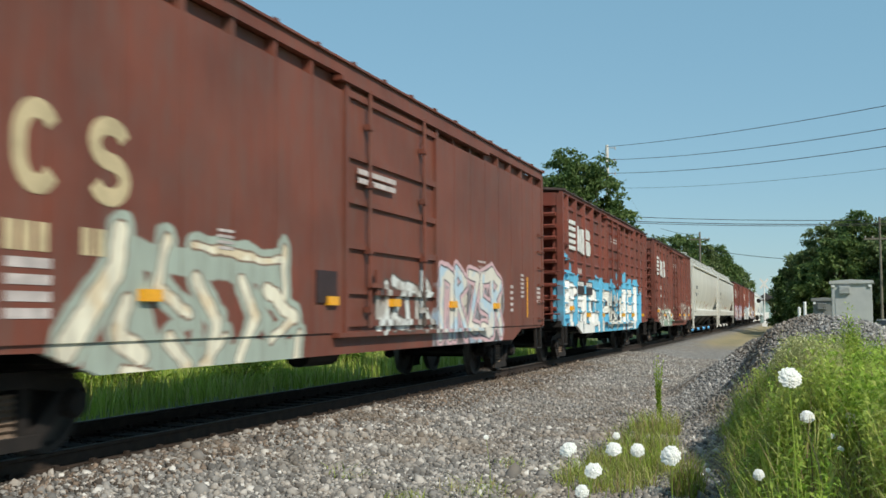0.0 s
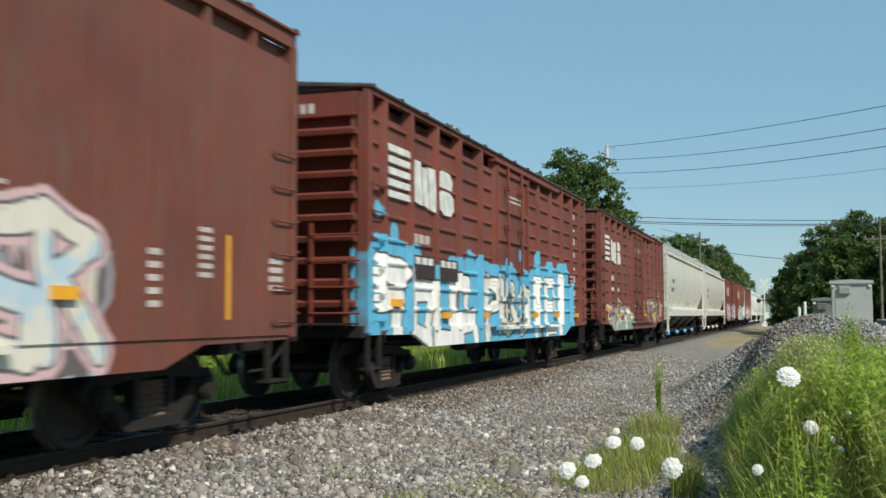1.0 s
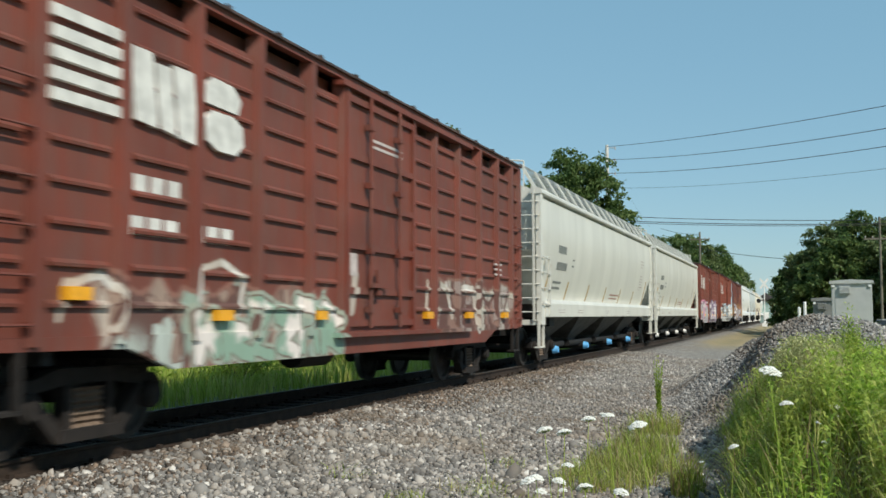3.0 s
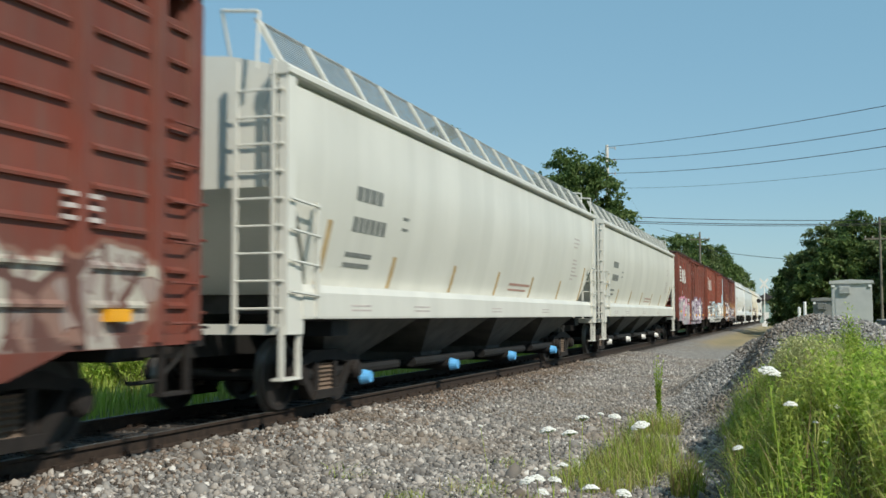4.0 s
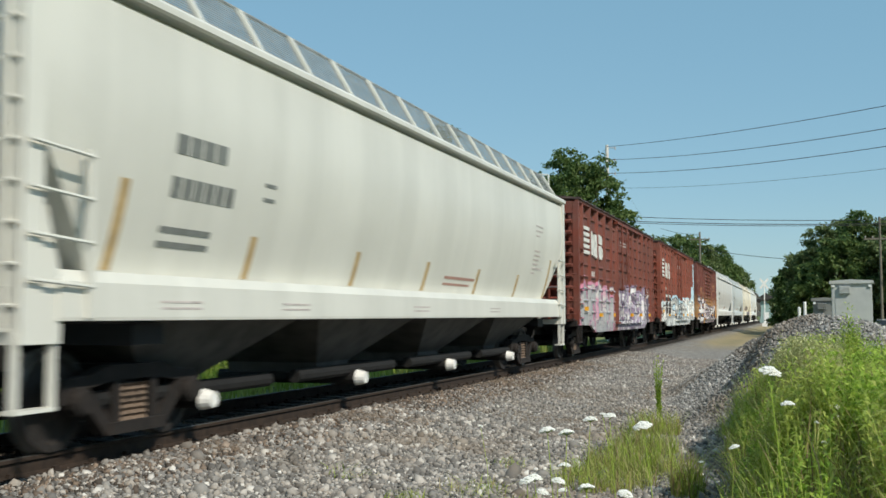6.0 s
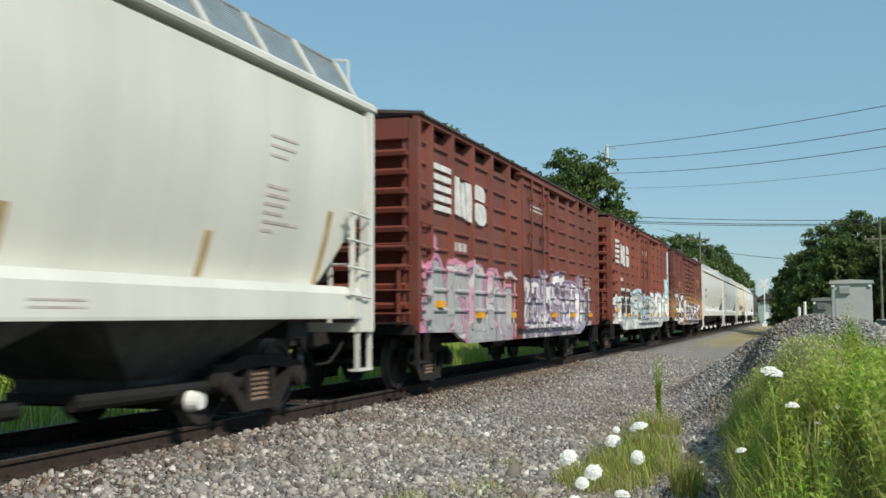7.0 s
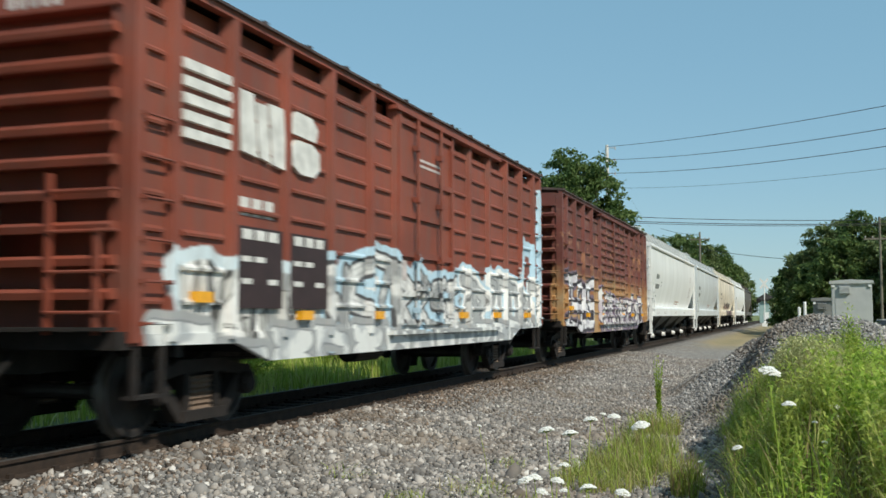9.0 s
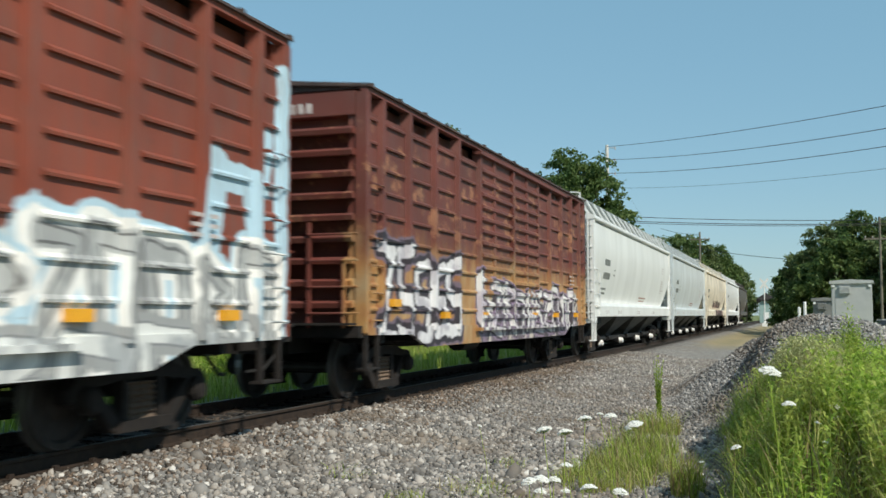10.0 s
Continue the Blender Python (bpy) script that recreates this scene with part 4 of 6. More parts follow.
    for k in range(bays):
        cy = 3.45 + (length - 7.35) / 3 * k
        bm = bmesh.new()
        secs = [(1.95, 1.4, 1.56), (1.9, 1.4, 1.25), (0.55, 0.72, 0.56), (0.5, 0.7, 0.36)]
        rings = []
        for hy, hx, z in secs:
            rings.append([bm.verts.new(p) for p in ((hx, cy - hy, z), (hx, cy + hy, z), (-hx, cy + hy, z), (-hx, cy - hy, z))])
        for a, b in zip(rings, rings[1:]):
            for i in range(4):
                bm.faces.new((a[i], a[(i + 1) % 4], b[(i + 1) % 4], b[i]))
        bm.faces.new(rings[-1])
        chute = part("chute", bm, M_CHUTE, car, "dark grey discharge chute")
        bm = bmesh.new()
        box(bm, -0.75, 0.75, cy - 0.62, cy + 0.62, 0.32, 0.42)
        rod(bm, (-1.15, cy, 0.33), (1.12, cy, 0.33), 0.1, 12)
        part("outlet_tube", bm, M_UNDER, chute)
        bm = bmesh.new()
        rod(bm, (1.1, cy, 0.33), (1.24, cy, 0.33), 0.115, 14, 0.085)
        part("outlet_cap", bm, cap, chute)
        bm = bmesh.new()
        rod(bm, (0.95, cy - 1.7, 0.44), (0.95, cy + 1.7, 0.44), 0.09, 10)
        part("pipe", bm, M_UNDER, chute)
    # roof walkway: gratings on brackets
    for s in (1, -1):
        n = 15
        for k in range(n + 1):
            yy = 0.3 + (length - 0.6) * k / n
            bm = bmesh.new()
            prism(bm, [(s * 1.36, rim + 0.1), (s * 1.44, rim + 0.1), (s * 1.12, rim + 0.64), (s * 1.05, rim + 0.64)], "y", yy - 0.035, yy + 0.035)
            part("walkway_bracket", bm, mat, car)
        bm = bmesh.new()
        for k in range(15):
            t = k / 14
            xx, zz = 1.38 - 0.3 * t, rim + 0.14 + 0.5 * t
            rod(bm, (s * xx, 0.3, zz), (s * xx, length - 0.3, zz), 0.008, 4)
        rod(bm, (s * 1.07, 0.25, rim + 0.65), (s * 1.07, length - 0.25, rim + 0.65), 0.02, 6)
        part("walkway_grating", bm, M_GRATE, car, "galvanised walkway grating")
        pts = [(s * 1.2, length - 0.05, rim), (s * 1.2, length - 0.1, rim + 0.7), (s * 0.7, length - 0.1, rim + 0.75), (s * 0.7, length - 0.3, rim + 0.25)]
        for q in (pts, [(x, length - yy, z) for x, yy, z in pts]):
            bm = bmesh.new()
            for a, b in zip(q, q[1:]):
                rod(bm, a, b, 0.02, 6)
            part("roof_rail", bm, mat, car)
    # markings
    o = 1.615

    def on(z):
        return out(z)
    def sign(y0, y1, z0, z1, m, nm="marking", lb="small dark painted marking bars"):
        bm = bmesh.new()
        n = max(1, math.ceil((z1 - z0) / 0.08))
        zs = [z0 + (z1 - z0) * k / n for k in range(n + 1)]
        prism(bm, [(on(z) + 0.006, z) for z in zs] + [(on(z) - 0.02, z) for z in zs[::-1]], "y", y0, y1)
        part(nm, bm, m, car, lb)
    for k in range(4):
        sign(2.2 + 0.24 * k, 2.4 + 0.24 * k, 2.78, 2.97, M_MARK_DARK)
    for k in range(6):
        sign(2.2 + 0.2 * k, 2.36 + 0.2 * k, 2.36, 2.56, M_MARK_DARK)
    for k in range(2):
        sign(2.15, 3.05, 2.02 - 0.14 * k, 2.08 - 0.14 * k, M_MARK_DARK)
    sign(4.0, 4.25, 2.5, 2.54, M_MARK_DARK)
    sign(4.0, 4.25, 2.66, 2.7, M_MARK_DARK)
    for k, wide in enumerate((0.3, 0.9, 0.45, 0.5, 0.55, 0.5)):
        sign(length - 3.05, length - 3.05 + wide, 2.17 + 0.1 * k, 2.205 + 0.1 * k, M_MARK)
    for k, wide in enumerate((0.4, 0.6, 0.65)):
        sign(length - 3.05, length - 3.05 + wide, 3.02 + 0.11 * k, 3.05 + 0.11 * k, M_MARK)
    sign(10.8, 12.3, 1.75, 1.79, plain_red(), "stripe", "thin faded red painted stripe")
    sign(10.8, 12.55, 1.86, 1.91, plain_red(), "stripe", "thin faded red painted stripe")
    if tan:
        for yy, zz in ((1.42, 2.45), (3.9, 2.1), (6.85, 2.1), (9.75, 2.1), (12.65, 2.1), (15.6, 2.1), (length - 1.4, 2.55)):
            sign(yy, yy + 0.14, 1.63, zz, M_TAN, "stripe", "tan primer stripe")
    bars([(1.59, 1.607, a, a + 0.7, 1.28 + 0.06 * j, 1.3 + 0.06 * j) for a in (1.9, 4.3, 8.6, 12.8) for j in range(2)], M_MARK, car, "marking", "small dark painted marking bars")
    underframe_small(car, length)
    for yy in (2.3, length - 2.3):
        bogie(car, yy, spins)
    MOVERS.append((car, y))
    return car


def underframe_small(car, length):
    for a, b in ((0.1, 3.9), (length - 3.9, length - 0.1)):
        bm = bmesh.new()
        box(bm, -0.3, 0.3, a, b, 0.72, 1.1)
        box(bm, -1.4, 1.4, (a + b) / 2 - 0.25, (a + b) / 2 + 0.25, 0.95, 1.15)
        part("draft_sill", bm, M_UNDER, car)


RED_STRIPE = []


def plain_red():
    if not RED_STRIPE:
        RED_STRIPE.append(plain("faded red stripe paint", (0.36, 0.2, 0.16), 0.6, 0, 0.15, 6))
    return RED_STRIPE[0]


MOVERS = []
POSTS50 = (0.0, 0.65, 1.75, 2.95, 4.2, 5.5, 6.45, 9.05, 10.1, 11.35, 12.65, 13.85, 14.95, 15.6)
POSTS60 = tuple(round(7.55 * k / 8, 2) for k in range(9)) + tuple(round(11.25 + 7.55 * k / 8, 2) for k in range(9))
boxcar(4.8, 18.8, M_CAR1, "long smooth-sided red-brown boxcar covered in pale graffiti", 4.56, POSTS60, (7.55, 11.25), True, "curves")
boxcar(25.83, 15.6, M_CAR2, "red-brown ribbed boxcar with blue and white graffiti", 4.42, POSTS50, plate=(1.8, 2.16))
boxcar(43.92, 15.6, M_CAR3, "red-brown ribbed boxcar with faint pale graffiti", 4.41, POSTS50, markmat=M_LOGO)
covered_hopper(61.3, 19.75, M_HOPPER, "pale grey covered hopper with blue outlet caps", M_CAPBLUE)
covered_hopper(82.3, 19.75, M_HOPPER, "pale grey covered hopper with white outlet caps", M_CAPWHITE)
boxcar(103.79, 15.6, M_CAR6, "red-brown ribbed boxcar with pink and grey graffiti", 4.41, POSTS50)
boxcar(121.77, 15.6, M_CAR7, "red-brown ribbed boxcar with white and pale blue graffiti", 4.45, POSTS50, markmat=M_LOGO, plate=(1.3, 2.18))
boxcar(139.70, 15.6, M_CAR8, "maroon boxcar rusting to orange with dark graffiti", 4.41, POSTS50, logo="", ribbed_door=True, door=(5.5, 10.1))
covered_hopper(156.6, 19.6, M_HOPPER3, "white covered hopper with white outlet caps", M_CAPWHITE, tan=False)
covered_hopper(177.2, 18.6, M_HOPPER2, "cool grey covered hopper with streaked sides", M_CAPWHITE, False, tan=False)
covered_hopper(197.0, 20.2, M_CREAM, "cream covered hopper with a patch of graffiti", M_CAPWHITE, False, tan=False)
covered_hopper(219.0, 19.6, M_HOPPER3, "clean white covered hopper far along the train", M_CAPWHITE, False, tan=False)
covered_hopper(240.0, 17.6, M_DARKCAR, "dark grimy covered hopper", M_CAPWHITE, False, tan=False)


# ---- ground ----
def lerp_table(v, table):
    for (a, za), (b, zb) in zip(table, table[1:]):
        if v <= b:
            k = max(0.0, (v - a) / (b - a))
            k = k * k * (3 - 2 * k)
            return za + (zb - za) * k
    return table[-1][1]


PROFILE = ((-3000, -0.4), (-40, -0.4), (-12, -0.5), (-10.2, -0.5), (-8.9, -0.2), (-8.5, -0.17), (-5.75, -0.17), (-5.3, -0.22), (-3.6, -0.42), (-1.5, -0.5), (3000, -0.5))


def berm(x, y):
    """The low bank on which the verge plants stand."""
    k = min(1.0, max(0.0, (x + 0.064 * y + 0.05) / 0.9)) * min(1.0, max(0.0, (y - 4.0) / 3.0)) * min(1.0, max(0.0, (26.0 - y) / 6.0))
    return 0.5 * k * k * (3 - 2 * k)


def ground_z(x, y):
    return berm(x, y) + lerp_table(x, PROFILE) + 0.035 * noise.noise(Vector((x * 0.5, y * 0.5, 0))) * (1 if x > -5.3 or x < -9.2 else 0.2)


def ground_material():
    m, nt, b = base_material("gravel, soil and grass ground", 0.95)
    p = coords(nt)
    x, y, z = xyz(nt, p)
    pebble = cells(nt, p, 24.0)
    tone = xyz(nt, pebble.outputs["Color"])[0]
    gravel = ramp(nt, tone, [(0.0, (0.15, 0.14, 0.13)), (0.45, (0.27, 0.26, 0.25)), (0.8, (0.38, 0.36, 0.33)), (1.0, (0.55, 0.53, 0.5))])
    gravel = blend(nt, step(nt, pebble.outputs["Distance"], 0.35, 0.75), gravel, (0.09, 0.08, 0.07))
    brown = calc(nt, "MULTIPLY", step(nt, cloud(nt, p, 0.5, 5), 0.45, 0.7), 0.45)
    gravel = blend(nt, brown, gravel, (0.22, 0.17, 0.12))
    # Track bed: rusty, and darkened in its colour for shade under the train.
    rust_shade = calc(nt, "MULTIPLY", step(nt, calc(nt, "ABSOLUTE", calc(nt, "ADD", x, 7.13)), 1.75, 1.2), 0.8)
    gravel = blend(nt, rust_shade, gravel, (0.022, 0.016, 0.012))
    # Ground past the far rail darkened in colour, standing for the train's shadow.
    far_shade = calc(nt, "MULTIPLY", step(nt, x, -8.6, -9.2), 0.75)
    gravel = blend(nt, far_shade, gravel, (0.05, 0.042, 0.035))
    turf = ramp(nt, cloud(nt, p, 1.3, 6), [(0.3, (0.09, 0.12, 0.035)), (0.55, (0.16, 0.19, 0.06)), (0.75, (0.27, 0.23, 0.12))])
    wob = calc(nt, "MULTIPLY", calc(nt, "SUBTRACT", cloud(nt, p, 0.6, 4), 0.5), 1.6)
    xx = calc(nt, "ADD", x, wob)
    right = step(nt, calc(nt, "ADD", xx, calc(nt, "MULTIPLY", calc(nt, "MINIMUM", y, 40.0), 0.064)), -0.1, 0.4)
    left = step(nt, xx, -10.2, -11.2)
    c = blend(nt, calc(nt, "MAXIMUM", right, left), gravel, turf)
    dry = calc(nt, "MULTIPLY", step(nt, y, 48.0, 62.0), step(nt, calc(nt, "ADD", xx, 0.0), -5.4, -4.2))
    straw = ramp(nt, cloud(nt, p, 0.9, 5), [(0.35, (0.2, 0.17, 0.07)), (0.6, (0.34, 0.26, 0.12))])
    c = blend(nt, calc(nt, "MULTIPLY", dry, 0.75), c, straw)
    nt.links.new(c, b.inputs["Base Color"])
    bumped(nt, b, calc(nt, "SUBTRACT", 1.0, pebble.outputs["Distance"]), 0.6, 0.03)
    return m


def axis_steps(*runs):
    out = []
    for a, b, s in runs:
        n = max(1, round((b - a) / s))
        out += [a + (b - a) * k / n for k in range(n)]
    return out + [runs[-1][1]]


M_GROUND = ground_material()
xs = axis_steps((-2600, -100, 500), (-100, -20, 16), (-20, -11, 1.0), (-11, -0.5, 0.22), (-0.5, 8, 0.4), (8, 60, 10), (60, 2600, 500))
ys = axis_steps((-600, -20, 145), (-20, 4, 3), (4, 30, 0.4), (30, 90, 1.5), (90, 300, 14), (300, 4200, 500))
verts = [(x, y, ground_z(x, y)) for y in ys for x in xs]
nx = len(xs)
faces = [(j * nx + i, j * nx + i + 1, (j + 1) * nx + i + 1, (j + 1) * nx + i) for j in range(len(ys) - 1) for i in range(nx - 1)]
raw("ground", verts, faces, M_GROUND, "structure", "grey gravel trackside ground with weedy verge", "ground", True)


# ---- loose stones ----
def stone_material(name, stops):
    m, nt, b = base_material(name, 0.9)
    g = nt.nodes.new("ShaderNodeNewGeometry")
    c = ramp(nt, g.outputs["Random Per Island"], stops)
    p = coords(nt)
    c = blend(nt, calc(nt, "MULTIPLY", cloud(nt, p, 60, 4), 0.45), c, (0.1, 0.09, 0.08))
    c = blend(nt, calc(nt, "MULTIPLY", step(nt, cloud(nt, p, 0.55, 5, 0.6), 0.46, 0.66), 0.55), c, (0.17, 0.125, 0.085))
    c = blend(nt, calc(nt, "MULTIPLY", step(nt, cloud(nt, p, 1.7, 4, 0.6), 0.5, 0.62), 0.35), c, (0.1, 0.095, 0.09))
    nt.links.new(c, b.inputs["Base Color"])
    bumped(nt, b, cloud(nt, p, 90, 3), 0.3, 0.004)
    return m


M_BALLAST = stone_material("grey crushed ballast", [(0.0, (0.085, 0.08, 0.076)), (0.3, (0.2, 0.188, 0.176)), (0.55, (0.31, 0.295, 0.275)), (0.78, (0.39, 0.345, 0.3)), (0.93, (0.55, 0.51, 0.47)), (1.0, (0.78, 0.75, 0.7))])
# Bed ballast: rusty, with the under-train shade put into its near-black tones.
M_RUSTSHADE = stone_material("rusty ballast with shade in its colour", [(0.0, (0.012, 0.01, 0.009)), (0.5, (0.03, 0.022, 0.017)), (1.0, (0.1, 0.065, 0.045))])
M_BROWNBALLAST = stone_material("brown-dusted ballast", [(0.0, (0.03, 0.022, 0.016)), (0.5, (0.13, 0.09, 0.065)), (0.9, (0.25, 0.18, 0.13)), (1.0, (0.5, 0.4, 0.33))])
M_RIPRAP = stone_material("grey quarried stone", [(0.0, (0.12, 0.118, 0.115)), (0.4, (0.25, 0.245, 0.235)), (0.75, (0.37, 0.36, 0.345)), (1.0, (0.58, 0.56, 0.53))])

bm = bmesh.new()
bmesh.ops.create_icosphere(bm, subdivisions=1, radius=1.0)
ICO_V = np.array([v.co[:] for v in bm.verts])
ICO_F = np.array([[v.index for v in f.verts] for f in bm.faces])
bm.free()
OCT_V = np.array([(1, 0, 0), (-1, 0, 0), (0, 1, 0), (0, -1, 0), (0, 0, 1), (0, 0, -1)], float)
OCT_F = np.array([(0, 2, 4), (2, 1, 4), (1, 3, 4), (3, 0, 4), (2, 0, 5), (1, 2, 5), (3, 1, 5), (0, 3, 5)])


def stones(name, centres, sizes, material, label, category, rng, coarse=False):
    """Many broken stones in one mesh."""
    bv, bf = (OCT_V, OCT_F) if coarse else (ICO_V, ICO_F)
    n = len(centres)
    q = rng.normal(size=(n, 4))
    q /= np.linalg.norm(q, axis=1)[:, None]
    w, a, b, c = q.T
    rot = np.stack([1 - 2 * (b * b + c * c), 2 * (a * b - c * w), 2 * (a * c + b * w), 2 * (a * b + c * w), 1 - 2 * (a * a + c * c), 2 * (b * c - a * w), 2 * (a * c - b * w), 2 * (b * c + a * w), 1 - 2 * (a * a + b * b)], -1).reshape(n, 3, 3)
    shape = rng.uniform(0.55, 1.0, size=(n, 1, 3))
    v = bv[None] * shape * rng.uniform(0.6, 1.25, size=(n, len(bv), 1))
    v = np.einsum("nij,nkj->nki", rot, v) * np.asarray(sizes)[:, None, None] + np.asarray(centres)[:, None, :]
    f = bf[None] + (np.arange(n) * len(bv))[:, None, None]
    me = bpy.data.meshes.new(name)
    v = v.reshape(-1, 3)
    f = f.reshape(-1, 3)
    me.vertices.add(len(v))
    me.vertices.foreach_set("co", v.ravel())
    me.loops.add(f.size)
    me.loops.foreach_set("vertex_index", f.ravel())
    me.polygons.add(len(f))
    me.polygons.foreach_set("loop_start", np.arange(0, f.size, 3))
    me.update(calc_edges=True)
    me.materials.append(material)
    return tagged(new(name, me), label, category, "", "stuff")


rng = np.random.default_rng(5)


def scatter(n, x0, x1, y0, y1, keep=None):
    pts = []
    while len(pts) < n:
        x, y = rng.uniform(x0, x1), rng.uniform(y0, y1)
        if keep is None or keep(x, y):
            pts.append((x, y))
    return pts


def seen(x, y):
    """Inside the wedge of ground in front of the camera."""
    a = math.degrees(math.atan2(-x, y))
    return -7 < a < 45


near = scatter(27000, -6.2, -0.2, 5.2, 15, lambda x, y: seen(x, y) and x < -0.045 * y)
stones("ballast", [(x, y, ground_z(x, y) + 0.006) for x, y in near], rng.lognormal(math.log(0.027), 0.42, len(near)), M_BALLAST, "loose grey crushed ballast beside the track", "gravel", rng)
far = scatter(22000, -6.1, -0.9, 15, 40, seen)
stones("ballast", [(x, y, ground_z(x, y) + 0.006) for x, y in far], rng.lognormal(math.log(0.034), 0.25, len(far)), M_BALLAST, "loose grey crushed ballast beside the track", "gravel", rng, True)
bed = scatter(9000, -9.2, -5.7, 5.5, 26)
stones("ballast", [(x, y, ground_z(x, y) + 0.0) for x, y in bed], rng.lognormal(math.log(0.028), 0.25, len(bed)), M_RUSTSHADE, "rusty ballast between the ties with shade in its colour", "gravel", rng, True)

edge = scatter(9000, -6.1, -4.6, 5.5, 30, lambda x, y: rng.random() < ((-4.6 - x) / 1.5) ** 1.7)
stones("ballast", [(x, y, ground_z(x, y) + 0.012) for x, y in edge], rng.lognormal(math.log(0.026), 0.4, len(edge)), M_BROWNBALLAST, "rusty brown ballast along the rail", "gravel", rng, True)

# ---- heap of quarried stone ----
HEAPS = ((0.1, 18.0, 1.2, 2.4, 2.6), (0.85, 17.5, 1.2, 2.6, 2.5), (2.3, 17.0, 0.95, 2.6, 2.6), (-1.0, 23.0, 1.0, 1.9, 4.8), (4.5, 17.0, 0.9, 2.8, 2.5))


def heap_z(x, y):
    h = 0.0
    for cx, cy, top, rx, ry in HEAPS:
        d = math.hypot((x - cx) / rx, (y - cy) / ry)
        h = max(h, top * (0.5 + 0.5 * math.cos(math.pi * min(1.0, d))) + 0.16 * max(0.0, 1 - d) * noise.noise(Vector((x * 1.1, y * 0.9, 5))))
    return h


hx, hy = axis_steps((-3.2, 7.4, 0.2)), axis_steps((13.8, 28.2, 0.2))
hv = [(x, y, ground_z(x, y) - 0.05 + heap_z(x, y)) for y in hy for x in hx]
hn = len(hx)
raw("stone_heap", hv, [(j * hn + i, j * hn + i + 1, (j + 1) * hn + i + 1, (j + 1) * hn + i) for j in range(len(hy) - 1) for i in range(hn - 1)], M_RIPRAP, "stuff", "heap of grey quarried stone on the verge", "stone heap")
pile = scatter(36000, -3.0, 4.0, 13.8, 28, lambda x, y: heap_z(x, y) > 0.02 and (y < 18.8 or x < -0.2))
stones("heap_stones", [(x, y, ground_z(x, y) - 0.03 + heap_z(x, y)) for x, y in pile], rng.lognormal(math.log(0.026), 0.38, len(pile)), M_RIPRAP, "loose broken grey stones on a heap", "stones", rng, True)

# ---- track ----
RAIL_SECTION = ((-0.07, -0.17), (0.07, -0.17), (0.07, -0.155), (0.012, -0.135), (0.009, -0.04), (0.036, -0.03), (0.036, -0.004), (0.03, 0.0), (-0.03, 0.0), (-0.036, -0.004), (-0.036, -0.03), (-0.009, -0.04), (-0.012, -0.135), (-0.07, -0.155))
track = tagged(new("railway_track"), "single railway track on wooden ties", "railway track", "", "structure")
track.location = (TRACK_X, 0, 0)
for sx in (0.7525, -0.7525):
    bm = bmesh.new()
    prism(bm, [(sx + a, b) for a, b in RAIL_SECTION], "y", -30, 420)
    rail = part("rail", bm, M_RAIL, track, "rusty steel rail with a polished head")
    bm = bmesh.new()
    box(bm, sx - 0.028, sx + 0.028, -30, 420, -0.002, 0.0015)
    part("rail_head", bm, M_RAILTOP, rail)
bm = bmesh.new()
box(bm, -1.3, 1.3, -0.115, 0.115, -0.3, -0.155)
bmesh.ops.bevel(bm, geom=bm.edges[:], offset=0.012, segments=1, affect="EDGES")
TIE_MESH = finish("tie", bm, M_TIE)
bm = bmesh.new()
for sx in (0.7525, -0.7525):
    box(bm, sx - 0.18, sx + 0.18, -0.09, 0.09, -0.158, -0.146)
    for dx in (-0.1, 0.1):
        box(bm, sx + dx - 0.02, sx + dx + 0.02, -0.03, 0.03, -0.15, -0.11)
PLATE_MESH = finish("tie_plate", bm, M_RAIL)
for k in range(110):
    t = child("tie", TIE_MESH, track, pose(rng.uniform(-0.04, 0.04), 3 + 0.53 * k, 0, 0, 0, rng.uniform(-1, 1)))
    if k < 60:
        child("tie_plate", PLATE_MESH, t, pose(0, 0, 0))

# ---- plants ----
def leaf_material(name, stops, rough=0.6, through=0.35, straw=0.0):
    m, nt, b = base_material(name, rough)
    g = nt.nodes.new("ShaderNodeNewGeometry")
    c = ramp(nt, g.outputs["Random Per Island"], stops)
    p = coords(nt)
    c = blend(nt, calc(nt, "MULTIPLY", step(nt, cloud(nt, p, 0.9, 4), 0.35, 0.7), 0.4), c, stops[0][1])
    if straw:
        c = blend(nt, calc(nt, "MULTIPLY", step(nt, cloud(nt, mapped(nt, p, (1, 0.6, 0.6), (4, 2, 0)), 1.5, 4), 0.48, 0.66), straw), c, (0.56, 0.48, 0.2))
    nt.links.new(c, b.inputs["Base Color"])
    b.inputs["Specular IOR Level"].default_value = 0.3
    tr = nt.nodes.new("ShaderNodeBsdfTranslucent")
    nt.links.new(c, tr.inputs["Color"])
    mix = nt.nodes.new("ShaderNodeMixShader")
    mix.inputs[0].default_value = through
    nt.links.new(b.outputs[0], mix.inputs[1])
    nt.links.new(tr.outputs[0], mix.inputs[2])
    nt.links.new(mix.outputs[0], nt.nodes["Material Output"].inputs["Surface"])
    return m


M_GRASS = leaf_material("mixed green grass", [(0.0, (0.19, 0.26, 0.04)), (0.45, (0.35, 0.47, 0.07)), (0.8, (0.46, 0.54, 0.12)), (1.0, (0.58, 0.52, 0.26))], 0.6, 0.45, 0.38)
M_WEED = leaf_material("fresh green weed leaves", [(0.0, (0.16, 0.27, 0.03)), (0.5, (0.36, 0.52, 0.07)), (1.0, (0.58, 0.66, 0.16))], 0.6, 0.5, 0.34)
